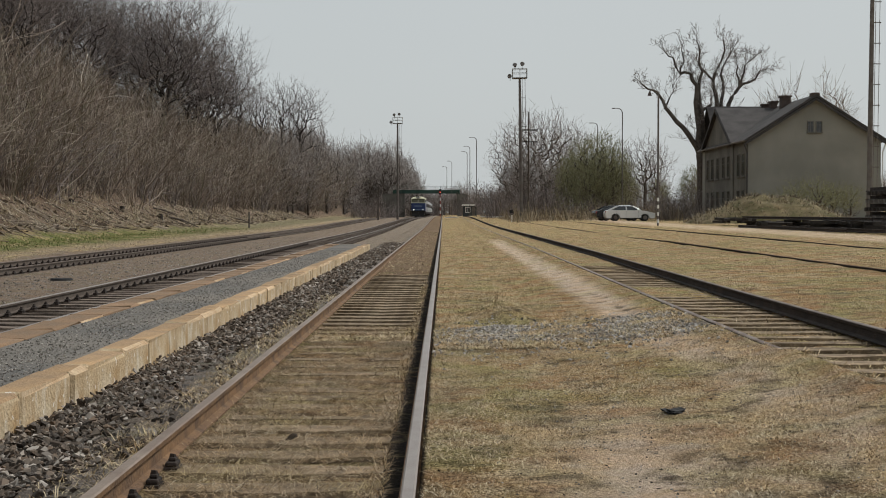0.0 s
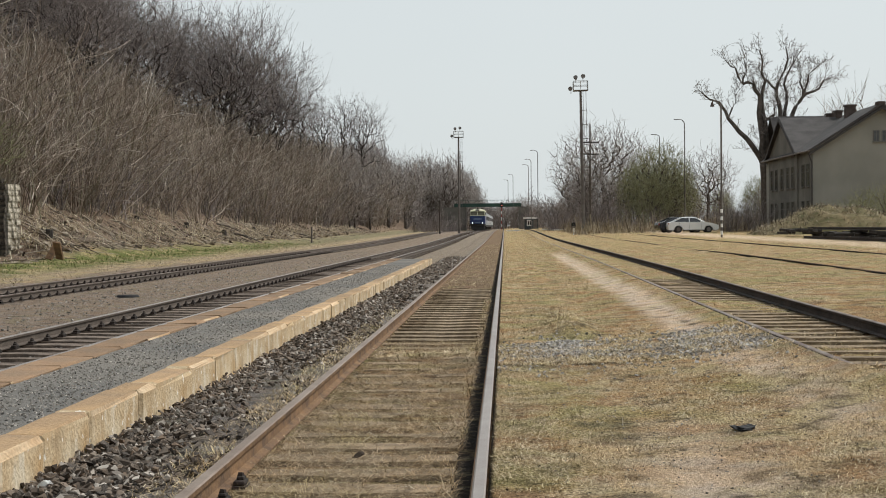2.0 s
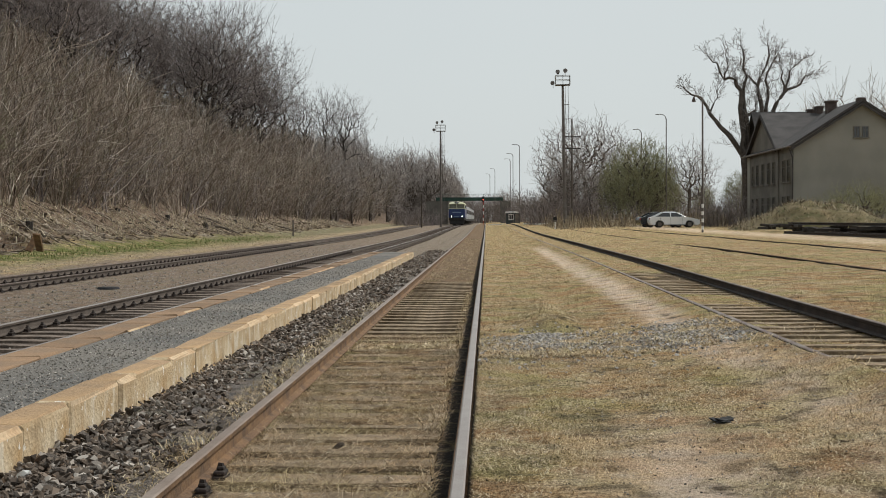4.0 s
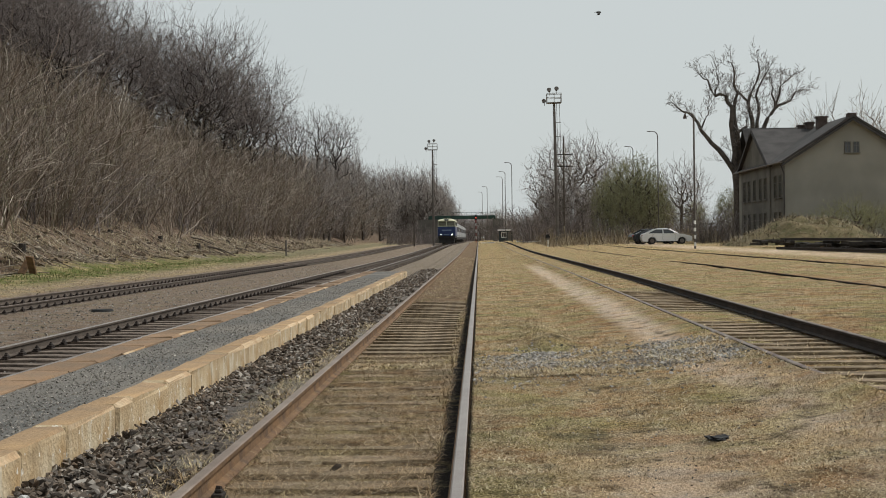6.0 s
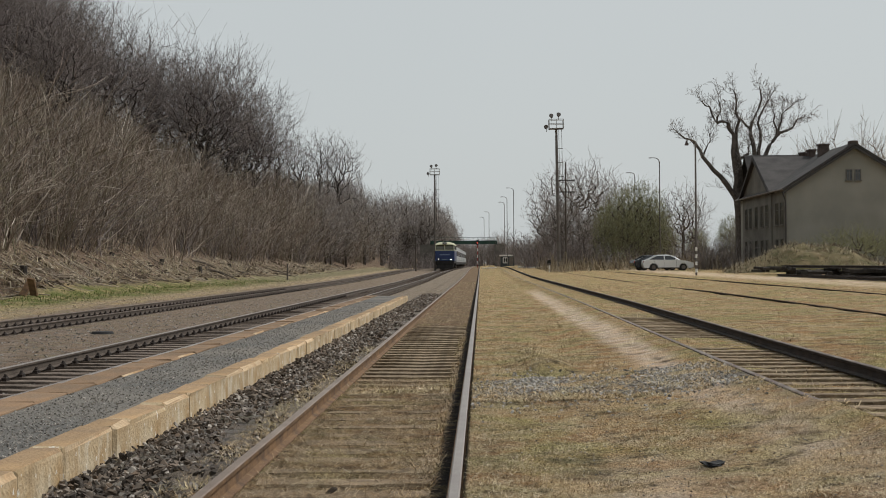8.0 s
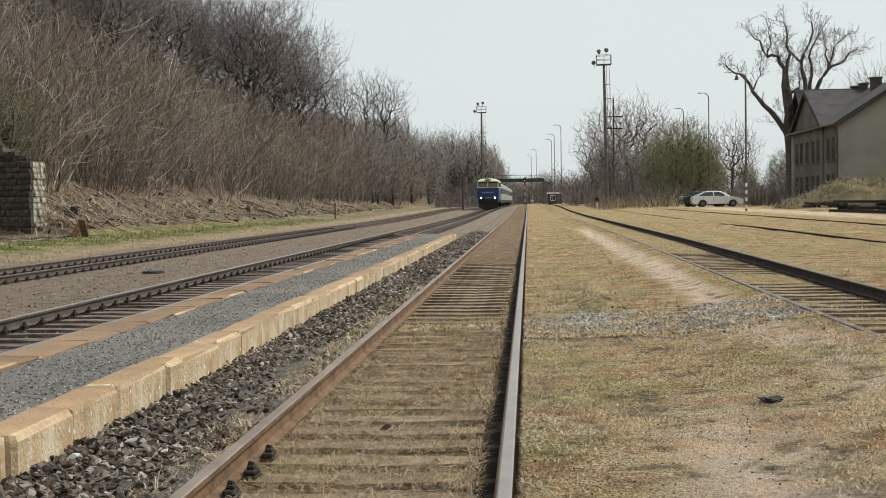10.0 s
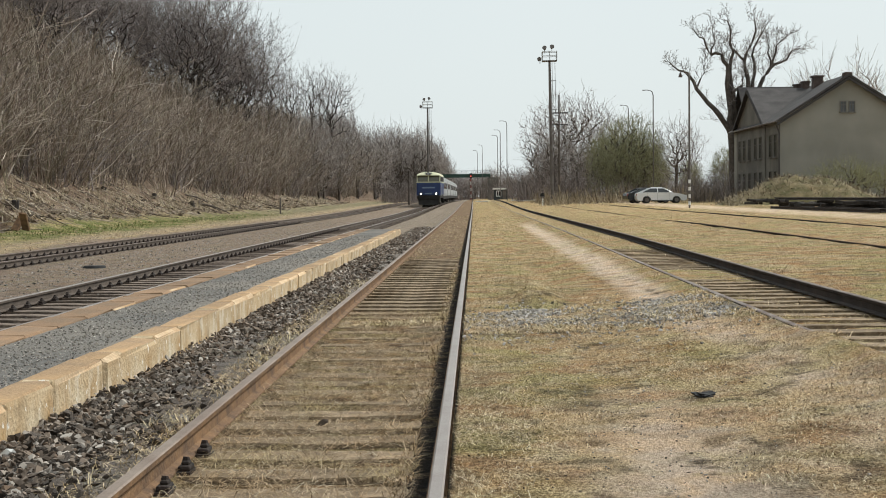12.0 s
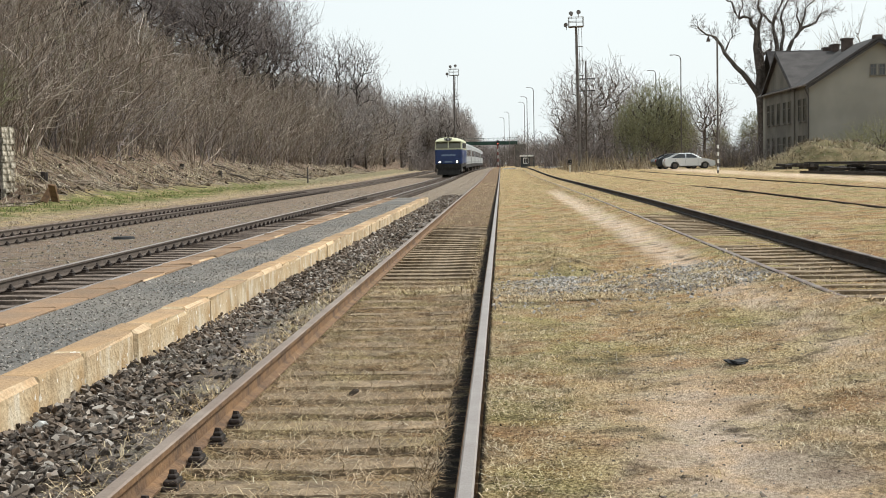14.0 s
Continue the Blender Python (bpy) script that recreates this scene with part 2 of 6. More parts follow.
def ground_z(x, y):
    z = float(np.interp(x, CX, CZ))
    if x < -19.5:
        far = smooth(40, 330, y)
        z = z * (1.0 + 0.25 * math.sin(y * 0.021 + 0.6) * (1 - far))
        z += 0.5 * noise.noise(Vector((x * 0.13, y * 0.13, 3.1))) * min(1.0, (-19.5 - x) / 4)
        z += 0.28 * noise.noise(Vector((x * 0.8, y * 0.7, 1.1))) * min(1.0, (-19.5 - x) / 1.5)
    if -31 < x < -19.5 and 46 < y < 64:
        # level apron before the old wall
        z += (-0.08 - z) * smooth(47, 54, y) * (1 - smooth(62.0, 63.2, y)) * smooth(-30, -28, x) * (1 - 0.75 * smooth(-21.6, -19.6, x))
    if x > 4.6:
        z += 0.0013 * max(0.0, min(y, 140) - 40) * min(1.0, (x - 4.6) / 5)
    if 0.1 < x < 1.8 and 15 < y < 50:
        z += 0.17 * math.exp(-((x - 0.85) / 0.32) ** 2) * max(0.0, noise.noise(Vector((0.4, y * 0.55, 3.3))) + 0.15) * smooth(15, 18, y)
    if -1.62 < x < -0.35:
        z += 0.008 - 0.03 * (1 - smooth(17, 18, y)) - 0.032 * (1 - smooth(8.8, 10.4, y)) - 0.13 * smooth(16.5, 18, y) * (1 - smooth(31, 35, y)) + 0.02 * noise.noise(Vector((x * 2.3, y * 1.7, 8)))
    if 2.3 < x < 7:
        z += 0.065 * smooth(12, 45, y) * min(1.0, (x - 2.3) * 2) * (1 - smooth(5, 7, x))
    if 2.86 < x < 4.36:
        z -= (0.05 + 0.05 * noise.noise(Vector((x * 1.5, y * 1.1, 6)))) * (1 - smooth(30, 36, y)) * (1 - 0.8 * smooth(21, 22, y) * (1 - smooth(24, 25, y)))
    if 2.78 < x < 3.02 and y < 12.6:
        # turf has closed over the rail
        z += (0.345 - z) * (1 - smooth(11.6, 12.5, y)) * smooth(2.78, 2.84, x)
    z += RISE(y) if x > -13 else RISE(y) * max(0.0, 1 - (-13 - x) / 20)
    bump = 0.03 * noise.noise(Vector((x * 1.1, y * 0.7, 0.3))) + 0.02 * noise.noise(Vector((x * 3.7, y * 2.9, 5.3))) + 0.008 * noise.noise(Vector((x * 9.0, y * 7.5, 2.3)))
    if x > -0.1 and not 2.7 < x < 4.6:
        z += bump * min(1.0, (x + 0.1) * 2)
    elif x < -13:
        z += bump * 3
    return z

# ---------- ground ----------
def spread(edges):
    out = []
    for a, b, step in edges:
        k = max(1, round((b - a) / step))
        out += [a + (b - a) * i / k for i in range(k)]
    return out + [edges[-1][1]]


def ground_material():
    """One material for the whole yard: what covers it follows the lines of the place in metres."""
    m = bpy.data.materials.new("yard_ground")
    m.use_nodes = True
    n, l = m.node_tree.nodes, m.node_tree.links
    b = n["Principled BSDF"]
    b.inputs["Roughness"].default_value = 0.97
    b.inputs["Specular IOR Level"].default_value = 0.12
    geo = n.new("ShaderNodeNewGeometry")
    sep = n.new("ShaderNodeSeparateXYZ")
    l.new(geo.outputs["Position"], sep.inputs[0])

    def tex(scale, detail=5, stretch=(1, 1, 1), rough=0.6):
        mp = n.new("ShaderNodeMapping")
        mp.inputs["Scale"].default_value = stretch
        l.new(geo.outputs["Position"], mp.inputs[0])
        t = n.new("ShaderNodeTexNoise")
        t.inputs["Scale"].default_value, t.inputs["Detail"].default_value, t.inputs["Roughness"].default_value = scale, detail, rough
        l.new(mp.outputs[0], t.inputs["Vector"])
        return t.outputs["Fac"]

    def ramp(src, stops):
        r = n.new("ShaderNodeValToRGB")
        e = r.color_ramp.elements
        while len(e) < len(stops):
            e.new(0.5)
        for i, (p, c) in enumerate(stops):
            e[i].position, e[i].color = p, (*c, 1) if isinstance(c, tuple) else (c, c, c, 1)
        l.new(src, r.inputs[0])
        return r.outputs[0]

    def maths(op, a, bb, clamp=False):
        x = n.new("ShaderNodeMath")
        x.operation, x.use_clamp = op, clamp
        for i, v in enumerate((a, bb)):
            if isinstance(v, (int, float)):
                x.inputs[i].default_value = v
            else:
                l.new(v, x.inputs[i])
        return x.outputs[0]

    def mix(f, a, c):
        x = n.new("ShaderNodeMix")
        x.data_type = "RGBA"
        for i, v in ((0, f), (6, a), (7, c)):
            if isinstance(v, tuple):
                x.inputs[i].default_value = (*v, 1)
            else:
                l.new(v, x.inputs[i])
        return x.outputs[2]

    wob = tex(0.9, 4)
    wide = maths("MULTIPLY", maths("SUBTRACT", tex(0.35, 3), 0.5), 3.0)
    xx = maths("ADD", sep.outputs[0], maths("MULTIPLY", maths("SUBTRACT", wob, 0.5), 0.9))
    yy = sep.outputs[1]

    def band(lo, hi, soft, src=None):
        src = src or xx
        up = n.new("ShaderNodeMapRange")
        up.inputs[1].default_value, up.inputs[2].default_value = lo - soft, lo + soft
        dn = n.new("ShaderNodeMapRange")
        dn.inputs[1].default_value, dn.inputs[2].default_value = hi - soft, hi + soft
        dn.inputs[3].default_value, dn.inputs[4].default_value = 1, 0
        for q in (up, dn):
            l.new(src, q.inputs[0])
        return maths("MULTIPLY", up.outputs[0], dn.outputs[0])

    fine = tex(55, 6, (1, 0.6, 1), 0.75)
    mid = tex(4.5, 6)
    straw = ramp(fine, [(0.36, (0.045, 0.033, 0.02)), (0.48, (0.27, 0.208, 0.118)), (0.59, (0.64, 0.54, 0.355))])
    brown = ramp(fine, [(0.35, (0.05, 0.033, 0.02)), (0.48, (0.25, 0.152, 0.075)), (0.62, (0.48, 0.335, 0.185))])
    greenish = ramp(fine, [(0.36, (0.04, 0.037, 0.016)), (0.49, (0.22, 0.2, 0.09)), (0.6, (0.5, 0.45, 0.25))])
    cover = mix(ramp(tex(1.7, 6), [(0.44, 0.0), (0.58, 1.0)]), straw, brown)
    cover = mix(ramp(tex(0.8, 4), [(0.48, 0.0), (0.58, 0.9)]), cover, greenish)
    stone = ramp(tex(38, 4, (1, 1, 1), 0.8), [(0.35, (0.05, 0.045, 0.042)), (0.5, (0.17, 0.158, 0.148)), (0.68, (0.36, 0.345, 0.33))])
    sand = ramp(fine, [(0.34, (0.3, 0.24, 0.185)), (0.5, (0.54, 0.45, 0.355)), (0.66, (0.7, 0.61, 0.5))])
    green = ramp(fine, [(0.34, (0.035, 0.045, 0.014)), (0.5, (0.115, 0.135, 0.045)), (0.7, (0.26, 0.265, 0.11))])
    litter = ramp(tex(14, 6, (1, 1, 1), 0.7), [(0.32, (0.035, 0.027, 0.023)), (0.5, (0.15, 0.115, 0.09)), (0.7, (0.33, 0.27, 0.22))])

    # trodden path between the tracks, with a second worn place close by
    calm = maths("ADD", sep.outputs[0], maths("MULTIPLY", maths("SUBTRACT", wob, 0.5), 0.4))
    path = maths("MULTIPLY", band(2.03, 2.52, 0.13, calm), ramp(tex(1.3, 5), [(0.3, 0.35), (0.45, 1.0)]))
    path = maths("MULTIPLY", path, band(8, 62, 6, yy))
    worn = maths("MULTIPLY", band(0.7, 1.5, 0.35), band(-5, 9, 1.2, yy))
    worn = maths("MAXIMUM", worn, maths("MULTIPLY", maths("MULTIPLY", band(2.1, 2.7, 0.3), band(-5, 13, 1.5, yy)), 0.7))
    worn = maths("MULTIPLY", worn, ramp(mid, [(0.32, 0.55), (0.45, 1.0)]))
    col = mix(maths("MAXIMUM", path, worn), cover, sand)
    # crushed stone spilled across
    spill = maths("MULTIPLY", band(14.0, 16.4, 0.7, maths("ADD", yy, wide)), band(-0.1, 3.0, 0.3))
    spill = maths("MULTIPLY", spill, ramp(tex(2.1, 5), [(0.42, 0.0), (0.54, 0.95)]))
    col = mix(spill, col, stone)
    # ballast strip, then the second and third tracks with gravel between them
    col = mix(band(-4.6, -1.75, 0.12, sep.outputs[0]), col, stone)
    gravel = ramp(tex(30, 5, (1, 1, 1), 0.8), [(0.3, (0.08, 0.067, 0.055)), (0.5, (0.21, 0.182, 0.152)), (0.72, (0.38, 0.345, 0.3))])
    rusty = ramp(tex(24, 5, (1, 1, 1), 0.8), [(0.3, (0.06, 0.04, 0.03)), (0.5, (0.17, 0.12, 0.09)), (0.72, (0.29, 0.22, 0.17))])
    far_strip = maths("MULTIPLY", band(-4.7, -1.95, 0.15), band(56, 2000, 5, yy))
    col = mix(far_strip, col, gravel)
    col = mix(band(-14.2, -4.6, 0.2), col, mix(ramp(mid, [(0.4, 0.0), (0.65, 0.7)]), gravel, rusty))
    verge = mix(ramp(tex(0.5, 4), [(0.47, 0.0), (0.62, 0.75)]), green, straw)
    verge = mix(maths("MULTIPLY", band(110, 2000, 30, yy), 0.75), verge, mix(ramp(mid, [(0.4, 0.0), (0.6, 0.6)]), gravel, green))
    col = mix(band(-21.0, -14.2, 0.5), col, mix(ramp(mid, [(0.4, 0.2), (0.6, 0.8)]), straw, gravel))
    col = mix(band(-20.8, -16.0, 0.9), col, verge)
    col = mix(band(-900, -21.0, 0.8), col, litter)
    # pale lane on the far side, dry grass past it
    lane = maths("MULTIPLY", band(14.6, 17.6, 0.6), ramp(tex(1.0, 4), [(0.35, 0.3), (0.6, 1.0)]))
    col = mix(maths("MULTIPLY", lane, 1.0), col, sand)
    # flangeway shade along the near rail painted black, dark soil blotches in the turf
    groove = maths("MULTIPLY", band(-0.345, -0.1, 0.012, sep.outputs[0]), ramp(tex(6, 4), [(0.25, 0.6), (0.5, 1.0)]))
    col = mix(groove, col, (0.016, 0.013, 0.011))
    soil = maths("MULTIPLY", band(-1.66, -0.34, 0.03, sep.outputs[0]), ramp(tex(7, 5), [(0.4, 0.25), (0.6, 0.85)]))
    col = mix(soil, col, (0.066, 0.048, 0.032))
    blotch = maths("MULTIPLY", band(-0.1, 14, 0.1), ramp(tex(3.2, 6, (1, 1, 1), 0.7), [(0.56, 0.0), (0.66, 0.8)]))
    col = mix(blotch, col, (0.06, 0.046, 0.033))
    # brown soil and grit between the near rails farther on
    grime = maths("MULTIPLY", maths("MULTIPLY", band(-1.66, -0.34, 0.03, sep.outputs[0]), band(32, 900, 2.5, yy)), 0.62)
    col = mix(grime, col, rusty)
    # matted moss and soil beside the worn place, and a dark matted patch farther on
    for x0, x1, y0, y1 in ((1.3, 1.9, 6.2, 7.7), (0.62, 1.05, 8.7, 10.0), (0.5, 0.85, 17.5, 24.0), (-0.05, 0.25, 4.0, 12.0)):
        moss = maths("MULTIPLY", maths("MULTIPLY", band(x0, x1, 0.14), band(y0, y1, 0.4, yy)), ramp(tex(4.1, 6, (1, 1, 1), 0.7), [(0.42, 0.0), (0.6, 0.65)]))
        col = mix(moss, col, (0.075, 0.06, 0.034))
    l.new(col, b.inputs["Base Color"])
    bp = n.new("ShaderNodeBump")
    bp.inputs["Strength"].default_value, bp.inputs["Distance"].default_value = 1.0, 0.05
    l.new(fine, bp.inputs["Height"])
    l.new(bp.outputs[0], b.inputs["Normal"])
    return m


def build_ground():
    xs = spread([(-1500, -400, 550), (-400, -70, 55), (-70, -30, 3.3), (-30, -19, 1.1), (-19, -5, 0.7), (-5, -2, 0.2), (-2, 5, 0.12), (5, 20, 0.8), (20, 60, 4), (60, 400, 68), (400, 1500, 550)])
    xs = sorted(set(round(x, 3) for x in xs) | set(x for x in CX))
    ys = spread([(-60, 3, 6), (3, 22, 0.16), (22, 60, 0.7), (60, 160, 2.5), (160, 420, 13), (420, 3000, 430)])
    verts = [(x, y, ground_z(x, y)) for y in ys for x in xs]
    k = len(xs)
    faces = [(j * k + i, j * k + i + 1, (j + 1) * k + i + 1, (j + 1) * k + i) for j in range(len(ys) - 1) for i in range(k - 1)]
    ob = pydata("ground", verts, faces, patch_tint(ground_material()))
    ob.data.polygons.foreach_set("use_smooth", [True] * len(faces))
    tagged(ob, "dry straw-coloured grass, gravel and a leaf-littered bank beside the tracks", "ground", kind="structure")


build_ground()

# ---------- tracks ----------
RAIL = [(-0.0625, 0), (0.0625, 0), (0.0625, 0.011), (0.012, 0.028), (0.008, 0.1), (0.033, 0.113), (0.036, 0.142), (0.027, 0.149), (-0.027, 0.149), (-0.036, 0.142), (-0.033, 0.113), (-0.008, 0.1), (-0.012, 0.028), (-0.0625, 0.011)]


def rail_piece(name, xf, zf, ys, side, parent, top):
    verts, faces, k = [], [], len(RAIL)
    for y in ys:
        for u, v in RAIL:
            verts.append((xf(y) + u, y, zf(y) - 0.149 + v))
    for j in range(len(ys) - 1):
        for i in range(k):
            faces.append((j * k + i, j * k + (i + 1) % k, (j + 1) * k + (i + 1) % k, (j + 1) * k + i))
    faces.append(tuple(range(k)))
    ob = pydata(name, verts, faces, side, parent)
    ob.data.materials.append(top)
    for p in ob.data.polygons:
        if p.index < len(faces) - 1 and p.index % k in (6, 7, 8):
            p.material_index = 1
    return ob


def sleeper_mesh(name, material, w=0.25, length=2.5, seed=0):
    rng = random.Random(seed)
    bm = bmesh.new()
    box(bm, -length / 2, length / 2, -w / 2, w / 2, -0.14, 0)
    bmesh.ops.subdivide_edges(bm, edges=[e for e in bm.edges if abs(e.verts[0].co.x - e.verts[1].co.x) > 1], cuts=5)
    for v in bm.verts:
        v.co += Vector((rng.uniform(-0.02, 0.02), rng.uniform(-0.016, 0.016), rng.uniform(-0.012, 0.004)))
    me = bpy.data.meshes.new(name)
    bm.to_mesh(me)
    bm.free()
    me.materials.append(material)
    return me


def fastening_mesh(name, material):
    bm = bmesh.new()
    box(bm, -0.07, 0.09, -0.085, 0.085, 0.0, 0.018)
    box(bm, 0.015, 0.085, -0.065, 0.065, 0.018, 0.048, 0.012)
    box(bm, 0.03, 0.075, -0.035, 0.035, 0.046, 0.07, 0.01)
    tube(bm, (0.05, 0, 0.06), (0.052, 0.004, 0.088), 0.022, 0.017, 6)
    me = bpy.data.meshes.new(name)
    bm.to_mesh(me)
    bm.free()
    me.materials.append(material)
    return me


def build_track(name, label, xf, zf, y0, y1, spacing, wood, side, top, near=60.0, fast=((-1, 0), (-1, 1), (1, 0), (1, 1)), fast_to=99.0, drop=0.0, sink=0.0):
    track = thing(name, label, "railway track", kind="structure")
    ys = [y0] + [y for y in range(10, 420, 10) if y0 < y < y1] + [y1]
    for s in (-1, 1):
        rail_piece("rail", lambda y: xf(y) + s * 0.753, (lambda y: zf(y) - sink) if s > 0 else zf, ys, side, track, top)
    meshes = [sleeper_mesh("sleeper", wood, seed=i) for i in range(4)]
    clip = fastening_mesh("fastening", M_RUST_DARK)
    rng = random.Random(len(name))
    y, rest_v, rest_f = y0 + 0.3, [], []
    while y < y1:
        step = spacing(y)
        z = zf(y) - 0.149 - 0.012 - drop
        if y < near:
            ob = new("sleeper", meshes[rng.randrange(4)])
            ob.parent = track
            ob.location = (xf(y) + rng.uniform(-0.02, 0.02), y, z)
            ob.rotation_euler = (0, 0, rng.uniform(-0.008, 0.008))
            for s, inner in fast if y < fast_to else ():
                f = new("fastening", clip)
                f.parent = track
                f.location = (xf(y) + s * 0.753 + (0.05 if inner else -0.05), y, z + 0.002)
                f.rotation_euler = (0, 0, 0 if inner else math.pi)
        else:
            k = len(rest_v)
            for dx, dy, dz in ((-1.25, -0.12, 0), (1.25, -0.12, 0), (1.25, 0.12, 0), (-1.25, 0.12, 0), (-1.25, -0.12, -0.1), (1.25, -0.12, -0.1)):
                rest_v.append((xf(y) + dx, y + dy, z + dz))
            rest_f += [(k, k + 1, k + 2, k + 3), (k + 4, k + 5, k + 1, k)]
        y += step
    if rest_v:
        tagged(pydata("far_sleepers", rest_v, rest_f, wood, track), kind="stuff")
    return track


NEAR = build_track("near_track", "worn railway track with rusty sides, half sunk in dry grass", lambda y: X_NEAR, lambda y: Z_NEAR + RISE(y), -24, 300,
            lambda y: 0.52 if y < 12 else 0.64, M_SLEEPER, M_RUST, M_RAIL_TOP, 48, ((-1, 1),), 8.5)
next(o for o in NEAR.children if o.name.startswith("rail")).data.materials[1] = M_RAIL_BROWN
build_track("second_track", "dark railway track beside the island platform", x_second, lambda y: Z_SECOND + RISE(y), -24, 420,
            lambda y: 0.65, M_SLEEPER_DARK, M_RAIL_SIDE, M_RAIL_TOP, 66, ((-1, 1),))
build_track("third_track", "dark railway track along the grassy verge", lambda y: X_THIRD, lambda y: Z_THIRD + RISE(y), -24, 300,
            lambda y: 0.65, M_SLEEPER_DARK, M_RAIL_SIDE, M_RAIL_DULL, 90, ((-1, 1), (1, 1)))
build_track("right_track", "disused dark railway track in dry grass", lambda y: X_RIGHT, lambda y: Z_RIGHT + 0.065 * smooth(12, 45, y) + RISE(y), -24, 280,
            lambda y: 0.62, M_SLEEPER, M_RUST_DARK, M_RAIL_DULL, 55, ())
build_track("siding_track", "overgrown siding with rails barely above the grass", lambda y: X_SIDE, lambda y: ground_z(X_SIDE, y) + 0.03 - 0.05 * smooth(48, 62, y), 8, 190,
            lambda y: 0.65, M_SLEEPER, M_RUST_DARK, M_RUST, 10, (), sink=0.028)
build_track("far_siding_track", "overgrown siding beside the pale lane", lambda y: 12.75, lambda y: ground_z(12.75, y) + 0.025, 20, 170,
            lambda y: 0.65, M_SLEEPER, M_RUST_DARK, M_RUST, 10, (), sink=0.03)

# ---------- island platform ----------
def build_platform():
    plat = thing("platform", "low island platform with lichen-stained concrete kerbs and grey gravel", "platform", kind="structure")
    end = 53.7
    rng = random.Random(5)
    fill = mat("grey_platform_gravel", (0.185, 0.168, 0.145), 0.97, 0, 0.5, 0.5, 45, 1.0, (0.115, 0.11, 0.103))
    part("gravel_fill", boxed((-4.01, X_KERB - 0.24, -20, end, -0.4, Z_KERB - 0.015)), fill, plat)
    y = -20.0
    while y < end - 0.3:
        length = rng.choice((1.0, 1.0, 1.0, 0.5, 1.25))
        for front, x0, x1, m in ((True, X_KERB - 0.27, X_KERB, M_KERB), (False, -4.4, -4.0, M_KERB_RUST)):
            bm = bmesh.new()
            box(bm, x0, x1, 0.006, length - 0.006, -0.45, Z_KERB if front else Z_KERB + 0.016, rng.uniform(0.03, 0.045) if front else rng.uniform(0.016, 0.03))
            for v in bm.verts:
                v.co += Vector((rng.uniform(-0.013, 0.01), 0, rng.uniform(-0.014, 0.006)))
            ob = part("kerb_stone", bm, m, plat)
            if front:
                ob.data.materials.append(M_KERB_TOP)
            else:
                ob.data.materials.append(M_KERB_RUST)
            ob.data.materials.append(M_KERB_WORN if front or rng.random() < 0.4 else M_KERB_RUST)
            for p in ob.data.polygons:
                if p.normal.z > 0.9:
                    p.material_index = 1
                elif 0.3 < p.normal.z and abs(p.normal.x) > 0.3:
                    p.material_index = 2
            ob.location = (rng.uniform(-0.008, 0.008), y, rng.uniform(-0.01, 0.005))
            ob.rotation_euler = (rng.uniform(-0.004, 0.004), 0, rng.uniform(-0.006, 0.006))
        y += length


build_platform()



# ---------- station house ----------
def window_unit(house, x, y, z, w, h, face, material=None):
    """A recessed window with frame, mullion and sill. face 'y': on the gable, 'x': on the long front."""
    win = new("window")
    win.parent = house
    win.matrix_basis = pose(x, y, z) if face == "y" else pose(x, y, z, 0, 0, -90)
    part("pane", boxed((-w / 2, w / 2, -0.012, 0.0, 0, h)), M_WINDOW, win)
    fr = boxed((-w / 2 - 0.06, -w / 2, -0.06, 0.02, -0.05, h + 0.06), (w / 2, w / 2 + 0.06, -0.06, 0.02, -0.05, h + 0.06), (-w / 2, w / 2, -0.06, 0.02, h, h + 0.06),
               (-w / 2, w / 2, -0.06, 0.02, -0.05, 0), (-0.03, 0.03, -0.04, 0.02, 0, h), (-w / 2, w / 2, -0.04, 0.02, h * 0.66, h * 0.66 + 0.05))
    part("window_frame", fr, material or M_PLASTER_DARK, win)
    part("window_sill", boxed((-w / 2 - 0.12, w / 2 + 0.12, -0.16, 0.02, -0.11, -0.05)), M_PLASTER_DARK, win)


